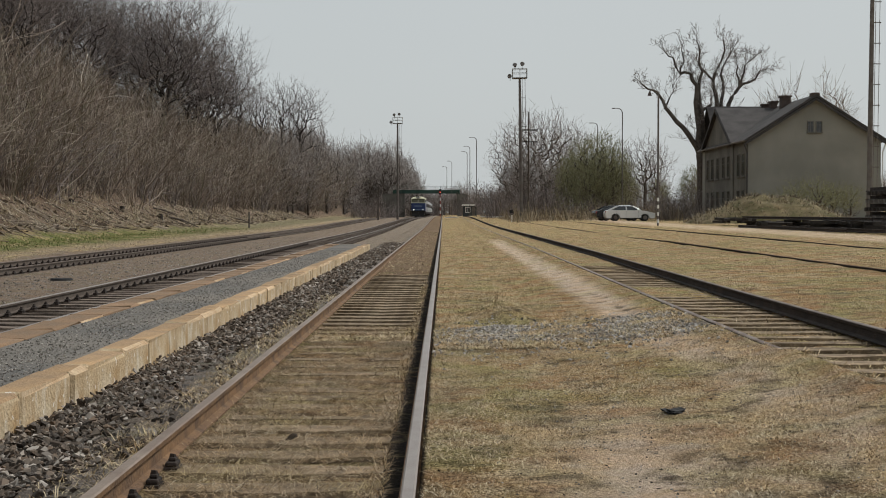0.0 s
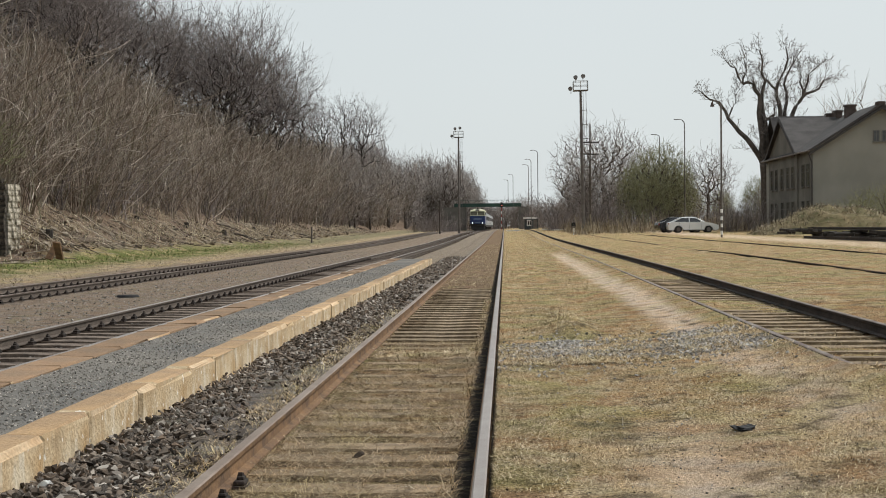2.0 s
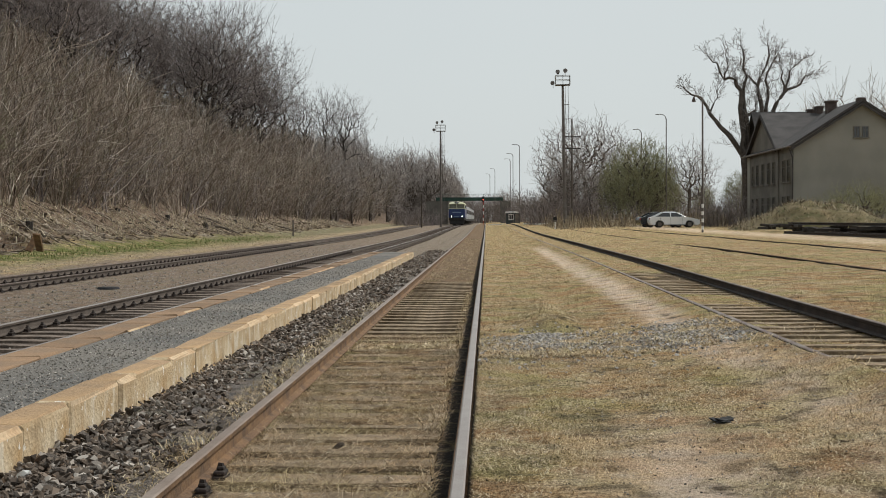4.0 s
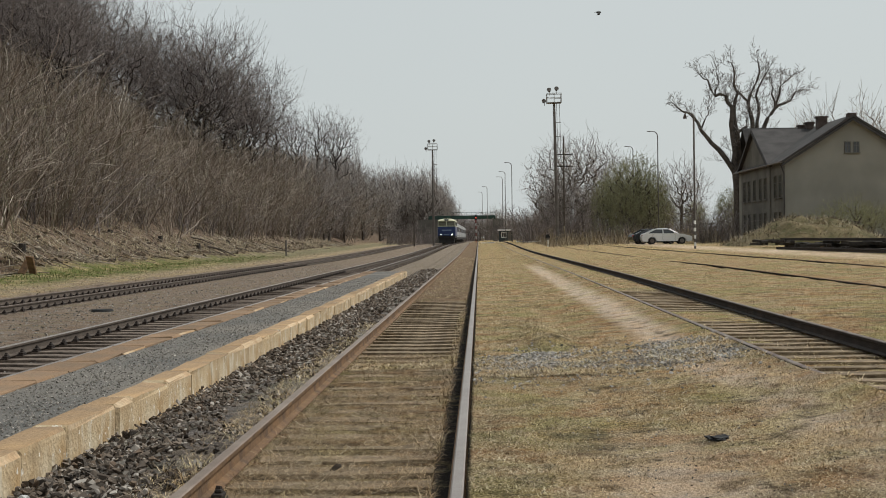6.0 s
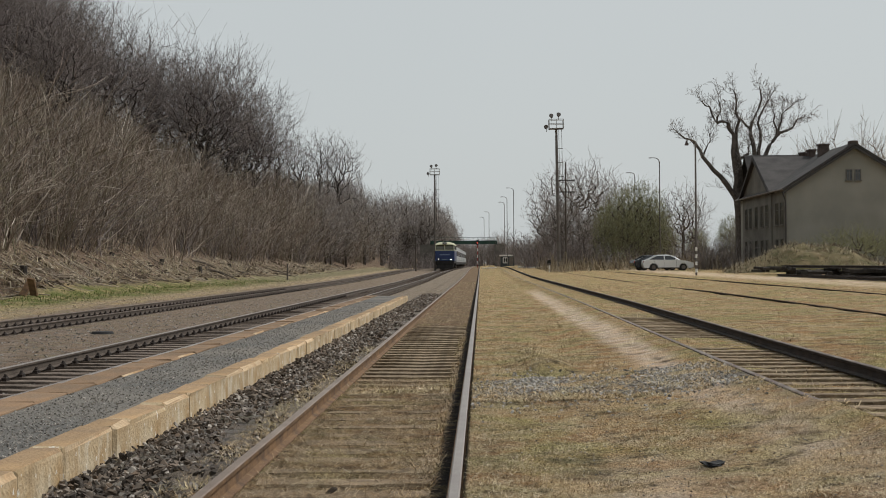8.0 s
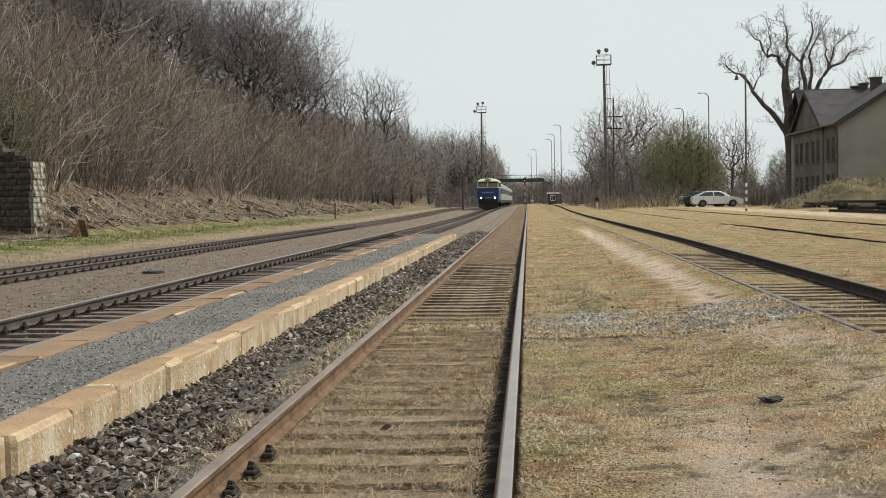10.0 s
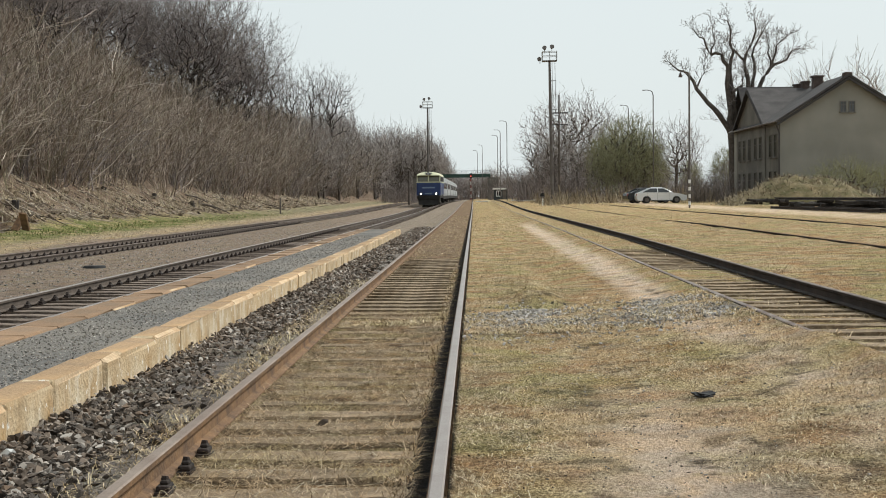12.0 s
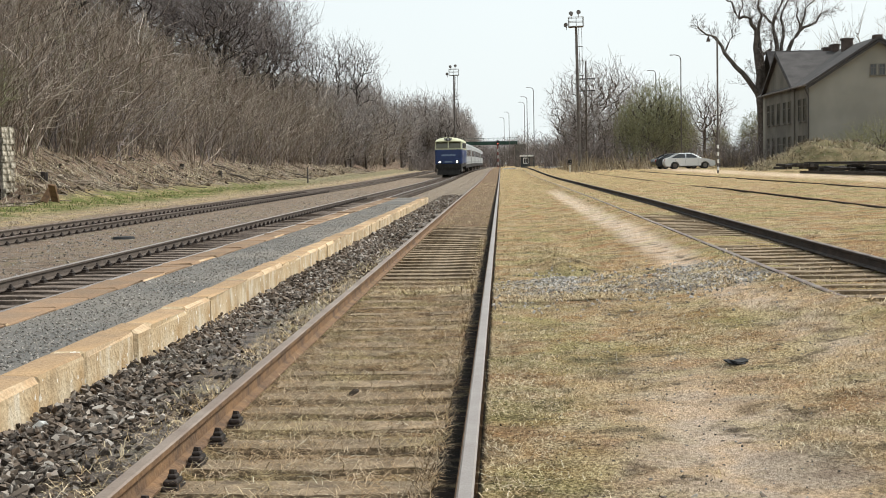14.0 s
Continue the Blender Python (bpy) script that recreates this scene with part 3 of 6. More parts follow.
def build_house():
    house = thing("station_house", "two-storey grey rendered station house with a dark slate roof", "house", pose(26.4, 120.0, 0.75))
    w, d, eave, ridge = 11.5, 21.0, 7.1, 10.75
    part("wall", prism(bmesh.new(), [(0, -1), (w, -1), (w, eave), (w / 2, ridge - 0.15), (0, eave)], 0, d), M_PLASTER, house, "plain grey rendered wall")
    k = (ridge - eave) / (w / 2)
    for s in (-1, 1):
        pts = [(w / 2 + s * (w / 2 + 0.35), eave - 0.35 * k), (w / 2, ridge), (w / 2, ridge + 0.22), (w / 2 + s * (w / 2 + 0.38), eave - 0.35 * k + 0.2)]
        part("roof", prism(bmesh.new(), pts, -0.55, d + 0.5), M_ROOF, house)
        bm = bmesh.new()
        tube(bm, (w / 2 + s * (w / 2 + 0.44), -0.5, eave - 0.35 * k + 0.08), (w / 2 + s * (w / 2 + 0.44), d + 0.4, eave - 0.35 * k + 0.08), 0.09, None, 8)
        part("gutter", bm, M_MAST, house)
    # bargeboards along the gable
    for s in (-1, 1):
        pts = [(w / 2 + s * (w / 2 + 0.36), eave - 0.36 * k - 0.05), (w / 2, ridge - 0.05), (w / 2, ridge - 0.3), (w / 2 + s * (w / 2 + 0.36), eave - 0.36 * k - 0.28)]
        part("bargeboard", prism(bmesh.new(), pts, -0.58, -0.5), M_ROOF, house)
    # downpipes at the gable's corners
    for x, m in ((w + 0.12, M_WHITE), (-0.1, M_ROOF)):
        bm = bmesh.new()
        bent_tube(bm, [(x + (0.3 if x > 1 else -0.3), -0.1, eave - 0.3), (x, -0.1, eave - 1.1), (x, -0.1, -0.5)], 0.06)
        part("downpipe", bm, m, house)
    # cross gable that steps out towards the tracks
    y0, y1 = 5.6, 19.0
    gable = [(y0, -1), (y1, -1), (y1, eave), ((y0 + y1) / 2, ridge - 0.35), (y0, eave)]
    part("cross_gable", prism(bmesh.new(), gable, -0.14, 3.0, "x"), M_PLASTER_DARK, house, "grey rendered gable towards the tracks, coloured dark for its shade")
    for s in (-1, 1):
        mid, half = (y0 + y1) / 2, (y1 - y0) / 2
        fall = (ridge - 0.35 - eave) / half
        lo = eave - 0.5 * fall
        bm = bmesh.new()
        pts = [(mid + s * (half + 0.5), lo), (mid, ridge - 0.25), (mid, ridge), (mid + s * (half + 0.52), lo + 0.22)]
        prism(bm, pts, -0.45, w / 2, "x")
        part("cross_roof", bm, M_ROOF, house)
        pts = [(mid + s * (half + 0.52), lo - 0.12), (mid, ridge - 0.35), (mid, ridge - 0.1), (mid + s * (half + 0.54), lo + 0.14)]
        part("cross_bargeboard", prism(bmesh.new(), pts, -0.52, -0.46, "x"), M_ROOF, house)
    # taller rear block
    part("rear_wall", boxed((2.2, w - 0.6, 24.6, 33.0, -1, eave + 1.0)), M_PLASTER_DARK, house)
    for s in (-1, 1):
        pts = [(29.0 + s * 4.9, eave + 0.6), (29.0, 11.95), (29.0, 12.15), (29.0 + s * 4.95, eave + 0.8)]
        part("rear_roof", prism(bmesh.new(), pts, 1.9, w - 0.3, "x"), M_ROOF, house)
    # front towards the tracks: a thin dark skin carries its shade
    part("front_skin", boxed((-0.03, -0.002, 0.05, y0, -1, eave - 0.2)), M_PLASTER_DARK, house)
    for y in (1.6, 3.6):
        for z in (0.8, 4.0):
            window_unit(house, -0.05, y, z, 1.05, 1.9, "x")
    for y in (7.4, 9.6, 12.3, 15.0, 17.2):
        for z in (0.8, 4.0):
            window_unit(house, -0.16, y, z, 1.0, 1.9, "x")
    for x in (w / 2 - 0.37, w / 2 + 0.37):
        window_unit(house, x, -0.02, 7.75, 0.42, 0.85, "y")
    # chimneys
    for y, h, sx in ((8.0, 0.62, 0.42), (12.6, 0.48, 0.3), (15.0, 0.4, 0.5)):
        ch = part("chimney", boxed((w / 2 - sx - 0.6, w / 2 + sx - 0.6, y - 0.45, y + 0.45, ridge - 1.2, ridge + h)), M_BRICK_DARK, house)
        part("chimney_cap", boxed((w / 2 - sx - 0.7, w / 2 + sx - 0.5, y - 0.55, y + 0.55, ridge + h, ridge + h + 0.15)), M_BRICK_DARK, ch)
    part("ridge_vent", boxed((w / 2 - 0.35, w / 2 + 0.35, -0.4, 0.5, ridge - 0.05, ridge + 0.36), bevel=0.06), M_BRICK_DARK, house)
    # lower annex on the far side
    part("annex_roof", prism(bmesh.new(), [(w + 0.05, eave - 0.3), (w + 3.2, eave - 0.8), (w + 3.2, eave - 0.5), (w + 0.05, eave + 1.6)], 12, d), M_ROOF, house)
    part("annex", boxed((w, w + 2.8, 12.3, d - 0.3, -1, eave - 0.7)), M_PLASTER_DARK, house)


build_house()


# ---------- masts, lamps, signals ----------
M_RAILING = mat("pale_grey_railing", (0.4, 0.4, 0.39), 0.6, 0, 0.1, 3, 20, 0.05)


def floodlight_mast(x, y, top, lean=0.0):
    z0 = ground_z(x, y)
    mast = thing("floodlight_mast", "tall grey steel floodlight mast with a railed lamp platform", "light mast", pose(x, y, z0 - 0.1, 0, lean), "floodlight masts")
    h = top - z0
    bm = bmesh.new()
    bent_tube(bm, [(0, 0, 0), (0, 0, h * 0.45), (0, 0, h * 0.8), (0, 0, h - 1.2)], 0.2, 0.12, 10)
    part("pole", bm, M_MAST, mast)
    bm = bmesh.new()
    for sx in (0.26, 0.56):
        tube(bm, (sx, 0, 0.8), (sx, 0, h - 1.3), 0.022, None, 5)
    part("ladder_rail", bm, M_MAST, mast)
    for i in range(int((h - 2) / 1.5)):
        part("ladder_rung", boxed((0.1, 0.66, -0.03, 0.03, 1 + i * 1.5, 1.06 + i * 1.5)), M_MAST, mast)
    part("platform_floor", boxed((-0.75, 0.75, -0.6, 0.6, h - 1.3, h - 1.22)), M_MAST, mast)
    for z in (h - 0.75, h - 0.3):
        for a, b in (((-0.75, -0.6), (0.75, -0.6)), ((0.75, -0.6), (0.75, 0.6)), ((0.75, 0.6), (-0.75, 0.6)), ((-0.75, 0.6), (-0.75, -0.6))):
            part("railing_bar", tube(bmesh.new(), (*a, z), (*b, z), 0.03, None, 5), M_RAILING, mast)
    for a in ((-0.75, -0.6), (0.75, -0.6), (0.75, 0.6), (-0.75, 0.6), (0, -0.6)):
        part("railing_post", tube(bmesh.new(), (*a, h - 1.3), (*a, h - 0.3), 0.035, None, 5), M_RAILING, mast)
    for lx, ly, tilt, zz in ((-0.5, -0.5, 60, h), (0.25, -0.5, 70, h + 0.12), (-1.0, 0.0, 90, h - 1.05)):
        bm = bmesh.new()
        tube(bm, (0, 0, -0.18), (0, 0, 0.2), 0.11, 0.24, 10)
        tube(bm, (0, 0, 0.2), (0, 0, 0.23), 0.24, 0.22, 10)
        ob = part("lamp_head", bm, M_MAST, mast)
        ob.matrix_basis = pose(lx, ly, zz, tilt, 0, 20 * lx)
        bm = bmesh.new()
        tube(bm, (lx, ly, zz - 0.5), (lx, ly, zz), 0.03, None, 5)
        part("lamp_bracket", bm, M_MAST, mast)
    return mast


floodlight_mast(-7.2, 220, 17.0, 0.0)
floodlight_mast(8.3, 146, 17.0, -0.9)
floodlight_mast(31.05, 101, 21.5, 0.5)


def street_lamp(x, y, top, group="yard lamps", bell=False):
    z0 = ground_z(x, y)
    h = top - z0
    lamp = thing("street_lamp", "slim grey lamp post with a bell lamp on a short arm" if bell else "slim grey lamp post with a curved arm", "street lamp", pose(x, y, z0 - 0.1), group)
    bm = bmesh.new()
    if bell:
        bent_tube(bm, [(0, 0, 0), (0, 0, h - 0.2), (-0.1, 0, h), (-0.5, 0, h + 0.1), (-0.6, 0, h)], 0.07, 0.035)
    else:
        bent_tube(bm, [(0, 0, 0), (0, 0, h - 0.55), (-0.08, 0, h - 0.25), (-0.3, 0, h - 0.06), (-0.65, 0, h), (-0.9, 0, h)], 0.06, 0.03)
    part("pole", bm, M_MAST, lamp)
    bm = bmesh.new()
    if bell:
        tube(bm, (-0.6, 0, h - 0.32), (-0.6, 0, h), 0.15, 0.05, 12)
    else:
        box(bm, -1.15, -0.8, -0.07, 0.07, h - 0.06, h + 0.03, 0.02)
    part("lamp_head", bm, M_BRICK_DARK if bell else M_MAST, lamp)
    if bell:
        for i in range(4):
            bm = bmesh.new()
            tube(bm, (0, 0, 0.3 + i * 0.5), (0, 0, 0.55 + i * 0.5), 0.078, None, 10)
            part("white_band", bm, M_WHITE, lamp, "white warning band")
    return lamp


street_lamp(14.9, 96, 10.0, bell=True)
street_lamp(19.4, 150, 12.9)
street_lamp(21.2, 190, 13.9)
for lx, ly, lz in ((5.2, 215, 13.3), (4.85, 250, 13.6), (4.75, 272, 13.6), (2.1, 330, 13.9), (1.0, 360, 13.6)):
    street_lamp(lx, ly, lz)


def telegraph_pole(x, y, h, arms=True):
    pole = thing("telegraph_pole" if arms else "wooden_post", "old dark wooden telegraph pole with two crossarms" if arms else "plain dark wooden post beside the tracks", "utility pole", pose(x, y, ground_z(x, y) - 0.2))
    bm = bmesh.new()
    tube(bm, (0, 0, 0), (0.05, 0, h), 0.12, 0.08, 8)
    part("pole", bm, M_BARK, pole)
    if not arms:
        return
    for z in (h - 3.6, h - 2.2):
        part("crossarm", boxed((-1.1, 1.1, -0.06, 0.06, z, z + 0.12)), M_BARK_DARK, pole)
    for i, dx in enumerate((-1.0, -0.6, 0.6, 1.0)):
        bm = bmesh.new()
        tube(bm, (dx, 0, h - 3.48), (dx, 0, h - 3.25), 0.05, 0.04, 6)
        part("insulator", bm, M_WHITE, pole)


telegraph_pole(10.1, 164, 12.8)
telegraph_pole(-9.6, 205, 5.2, False)


def light_signal(x, y, h):
    sig = thing("light_signal", "railway light signal showing red on a white and red banded mast", "railway signal", pose(x, y, ground_z(x, y)))
    for i in range(7):
        bm = bmesh.new()
        tube(bm, (0, 0, i * h / 7), (0, 0, (i + 1) * h / 7), 0.08, None, 8)
        part("mast_band", bm, M_WHITE if i % 2 else M_RED, sig)
    part("signal_head", boxed((-0.28, 0.28, -0.1, 0.1, h, h + 1.2), bevel=0.08), M_BLACK, sig)
    bm = bmesh.new()
    tube(bm, (0, -0.13, h + 0.45), (0, -0.1, h + 0.45), 0.12, None, 12)
    part("red_lamp", bm, glow("red_signal_light", (1, 0.12, 0.08), 1.6), sig, "lit red signal lamp")
    part("ladder", boxed((-0.2, 0.2, 0.12, 0.16, 0.3, h)), M_MAST, sig)


M_RED = mat("red_paint", (0.35, 0.05, 0.04), 0.6, 0, 0.1, 3, 20, 0.05)
light_signal(-0.65, 318, 5.2)


def dwarf_signal(x, y):
    sig = thing("dwarf_signal", "low dark shunting signal on a white post", "railway signal", pose(x, y, ground_z(x, y)))
    bm = bmesh.new()
    tube(bm, (0, 0, 0), (0, 0, 0.8), 0.07, None, 8)
    part("post", bm, M_WHITE, sig)
    bm = bmesh.new()
    tube(bm, (0, -0.1, 1.02), (0, 0.12, 1.02), 0.24, 0.24, 14)
    part("signal_disc", bm, M_BLACK, sig)
    part("lamp_box", boxed((-0.15, 0.15, -0.16, 0.16, 0.7, 0.9), bevel=0.03), M_MAST, sig)


dwarf_signal(7.0, 141)


def build_shed():
    shed = thing("signal_hut", "small dark hut with a white-framed window and pale flat roof", "hut", pose(5.2, 270, 0.75))
    part("wall", boxed((-1.3, 1.3, 0, 2.2, -0.2, 2.1)), mat("dark_green_boards", (0.06, 0.07, 0.075), 0.8), shed)
    part("roof", boxed((-1.5, 1.5, -0.35, 2.4, 2.1, 2.4), bevel=0.03), M_WHITE, shed)
    win = part("window_frame", boxed((-0.85, 0.15, -0.04, 0.0, 0.75, 1.9)), M_WHITE, shed)
    part("pane", boxed((-0.7, -0.4, -0.06, -0.04, 0.9, 1.75), (-0.3, 0.0, -0.06, -0.04, 0.9, 1.75)), M_WINDOW, win)
    part("door", boxed((0.4, 1.1, -0.04, 0, 0.0, 1.95)), M_MAST, shed)


build_shed()


def build_bridge():
    br = thing("road_bridge", "dark green steel girder bridge over the tracks", "bridge", pose(0, 331, 0))
    green = mat("dark_green_girder", (0.035, 0.075, 0.06), 0.7, 0, 0.2, 0.6, 10, 0.1)
    part("girder", boxed((-12, 4, 0, 0.5, 6.1, 6.95)), green, br)
    part("deck", boxed((-12, 4, 0.5, 7, 6.3, 6.7)), M_PLASTER_DARK, br)
    for i in range(14):
        part("stiffener", boxed((-11.6 + i * 1.15, -11.5 + i * 1.15, -0.12, 0, 6.1, 6.95)), green, br)
    for x0, x1 in ((-14.5, -9.2), (3.4, 6)):
        part("abutment", boxed((x0, x1, 0.3, 7, -0.5, 6.1)), M_PLASTER_DARK, br)
    bm = bmesh.new()
    for i in range(15):
        tube(bm, (-12 + i * 1.14, 0.2, 6.95), (-12 + i * 1.14, 0.2, 7.7), 0.03, None, 5)
    tube(bm, (-12, 0.2, 7.7), (4, 0.2, 7.7), 0.04, None, 5)
    part("railing", bm, green, br)


build_bridge()


# ---------- parked cars ----------
def build_car(name, label, paint, at):
    car = thing(name, label, "car", at, "parked cars")
    side = [(-2.28, 0.42), (-2.3, 0.72), (-2.22, 0.92), (-1.95, 1.0), (0.85, 0.98), (1.55, 0.9), (2.1, 0.76), (2.28, 0.6), (2.28, 0.32), (2.1, 0.24), (1.78, 0.24), (1.7, 0.5), (1.5, 0.66), (1.22, 0.66), (1.02, 0.5),
            (0.95, 0.22), (-0.95, 0.22), (-1.02, 0.5), (-1.2, 0.66), (-1.5, 0.66), (-1.7, 0.5), (-1.78, 0.24), (-2.15, 0.26)]
    bm = bmesh.new()
    prism(bm, side, -0.88, 0.88)
    bmesh.ops.triangulate(bm, faces=[f for f in bm.faces if len(f.verts) > 4])
    part("body", bm, paint, car)

    def cabin(low, high, wl, wh, name, material, z0, z1):
        bm = bmesh.new()
        a = [bm.verts.new((x, y, z0)) for x, y in ((low[0], -wl), (low[1], -wl), (low[1], wl), (low[0], wl))]
        b = [bm.verts.new((x, y, z1)) for x, y in ((high[0], -wh), (high[1], -wh), (high[1], wh), (high[0], wh))]
        bm.faces.new(a[::-1])
        bm.faces.new(b)
        for i in range(4):
            bm.faces.new((a[i], a[(i + 1) % 4], b[(i + 1) % 4], b[i]))
        part(name, bm, material, car)

    cabin((-1.85, 1.0), (-1.0, 0.2), 0.8, 0.62, "cabin_glass", M_WINDOW, 0.96, 1.36)
    cabin((-1.12, 0.26), (-0.75, 0.02), 0.64, 0.54, "roof", paint, 1.36, 1.46)
    for y in (-1, 1):
        for x0, z0, x1, z1 in ((-1.9, 0.97, -1.05, 1.38), (1.02, 0.95, 0.2, 1.38), (-0.35, 0.97, -0.38, 1.38)):
            part("pillar", tube(bmesh.new(), (x0, y * 0.8, z0), (x1, y * 0.63, z1), 0.045, None, 6), paint, car)
    for x in (-1.36, 1.36):
        for y in (-0.8, 0.8):
            bm = bmesh.new()
            tube(bm, (x, y - 0.1, 0.31), (x, y + 0.1, 0.31), 0.31, None, 18)
            tyre = part("tyre", bm, M_BLACK, car)
            bm = bmesh.new()
            tube(bm, (x, y - 0.112, 0.31), (x, y + 0.112, 0.31), 0.19, None, 14)
            part("rim", bm, M_MAST, tyre)
    part("headlight", boxed((2.14, 2.29, -0.82, -0.5, 0.58, 0.72), bevel=0.02), M_WHITE, car)
    part("headlight", boxed((2.14, 2.29, 0.5, 0.82, 0.58, 0.72), bevel=0.02), M_WHITE, car)
    part("tail_light", boxed((-2.31, -2.2, -0.85, -0.6, 0.7, 0.9), bevel=0.02), M_RED, car)
    part("door_seam", boxed((-0.4, -0.385, -0.884, -0.879, 0.3, 0.96), (0.72, 0.735, -0.884, -0.879, 0.3, 0.92), (-1.3, -1.285, -0.884, -0.879, 0.68, 0.96)), M_BLACK, car)
    part("sill_trim", boxed((-0.95, 0.95, -0.9, -0.87, 0.2, 0.28)), M_BLACK, car)
    part("mirror", boxed((0.62, 0.78, -1.02, -0.86, 0.95, 1.07), bevel=0.03), paint, car)
    return car


M_SILVER = mat("silver_car_paint", (0.62, 0.63, 0.64), 0.3, 0.3, 0.03, 2, 20, 0.0, (0.6, 0.61, 0.62), spec=0.5)
M_CARDARK = mat("black_car_paint", (0.02, 0.02, 0.023), 0.25, 0, 0.03, 2, 20, 0.0, spec=0.6)
build_car("silver_car", "silver saloon car parked on the grass", M_SILVER, pose(17.2, 128, ground_z(17.2, 128) + 0.02, 0, 0, 0))
build_car("black_car", "black car parked behind a silver one", M_CARDARK, pose(16.5, 131.0, ground_z(16.5, 131.0) + 0.02, 0, 0, 10))


# ---------- earth mound, old sleepers, stacked track panels ----------
def build_mound():
    verts, faces = [], []
    nx, ny = 44, 22
    for j in range(ny + 1):
        for i in range(nx + 1):
            u, v = i / nx, j / ny
            x, y = 18.6 + 11.6 * u, 100 + 9 * v
            edge = math.sin(math.pi * u) ** 0.6 * math.sin(math.pi * v) ** 0.7
            two = 0.75 + 0.35 * math.exp(-((u - 0.4) / 0.16) ** 2) + 0.3 * math.exp(-((u - 0.72) / 0.14) ** 2)
            z = ground_z(x, y) - 0.1 + 2.0 * edge * two + 0.3 * edge * noise.noise(Vector((x * 0.9, y * 0.9, 2)))
            verts.append((x, y, z))
    for j in range(ny):
        for i in range(nx):
            a = j * (nx + 1) + i
            faces.append((a, a + 1, a + nx + 2, a + nx + 1))
    m = mat("overgrown_earth", (0.25, 0.195, 0.11), 0.97, 0, 0.4, 1.2, 9, 1.0, (0.12, 0.11, 0.05))
    tagged(pydata("earth_mound", verts, faces, m), "earth mound overgrown with dry yellow grass", "mound")
    return verts


MOUND = build_mound()


def build_stacks():
    tar = mat("tarred_old_wood", (0.06, 0.05, 0.043), 0.95, 0, 0.3, 2, 20, 0.4, (0.03, 0.026, 0.023))
    pale = mat("weathered_concrete_end", (0.17, 0.155, 0.14), 0.95, 0, 0.3, 2, 20, 0.4)
    for x0, y0, y1, layers, base in ((23.0, 57, 76, 5, 0.0), (23.6, 44, 57.5, 8, 0.0)):
        z0 = ground_z(x0, (y0 + y1) / 2) + base
        st = thing("track_panel_stack", "stack of dark old track panels with pale sleeper ends", "track panels", pose(x0, y0, z0), "stacked track panels")
        for k in range(layers):
            z = k * 0.44
            for dx in (0.5, 2.0):
                part("rail", boxed((dx - 0.07, dx + 0.07, 0, y1 - y0, z + 0.2, z + 0.42)), M_RUST_DARK, st)
            n = int((y1 - y0) / 0.62)
            me = None
            for i in range(n):
                if me is None:
                    first = part("sleeper", boxed((0, 2.5, -0.13, 0.13, 0, 0.2), bevel=0.015), pale if k % 2 else tar, st)
                    me = first.data
                    ob = first
                else:
                    ob = new("sleeper", me)
                    ob.parent = st
                ob.location = (random.Random(i + 31 * k).uniform(-0.08, 0.08), 0.3 + i * 0.62, z)
            # dark sheet added in each layer as the shade between the sleepers
            part("shadow_board", boxed((0.15, 2.3, 0.1, y1 - y0 - 0.1, z + 0.19, z + 0.24)), tar, st)
    rng = random.Random(12)
    pile = thing("sleeper_pile", "long low pile of dark old sleepers and rails", "timber pile", pose(18.4, 0, 0))
    me = None
    for i in range(110):
        y = 48 + 46 * rng.random()
        level = rng.choice((0, 0, 1, 1, 2)) if y > 58 else rng.choice((0, 0, 1))
        x = rng.uniform(0, 2.6) * (1 - 0.2 * level)
        if me is None:
            ob = part("old_sleeper", boxed((-0.12, 0.12, -1.3, 1.3, 0, 0.16), bevel=0.015), tar, pile)
            me = ob.data
        else:
            ob = new("old_sleeper", me)
            ob.parent = pile
        ob.location = (x, y, ground_z(18.4 + x, y) + 0.17 * level)
        ob.rotation_euler = (rng.uniform(-0.03, 0.03), rng.uniform(-0.1, 0.1), rng.uniform(-0.25, 0.25) if rng.random() < 0.8 else rng.uniform(-1.4, 1.4))
    for x, y, length, z in ((0.2, 60, 26, 0.52), (0.7, 57, 30, 0.52), (1.3, 62, 24, 0.5), (-0.5, 52, 24, 0.05), (-0.9, 60, 22, 0.03)):
        part("old_rail", prism(bmesh.new(), [(u + x, v + z) for u, v in RAIL], y, y + length), M_RUST_DARK, pile).location = (0, 0, ground_z(18.5, y + length / 2))


build_stacks()


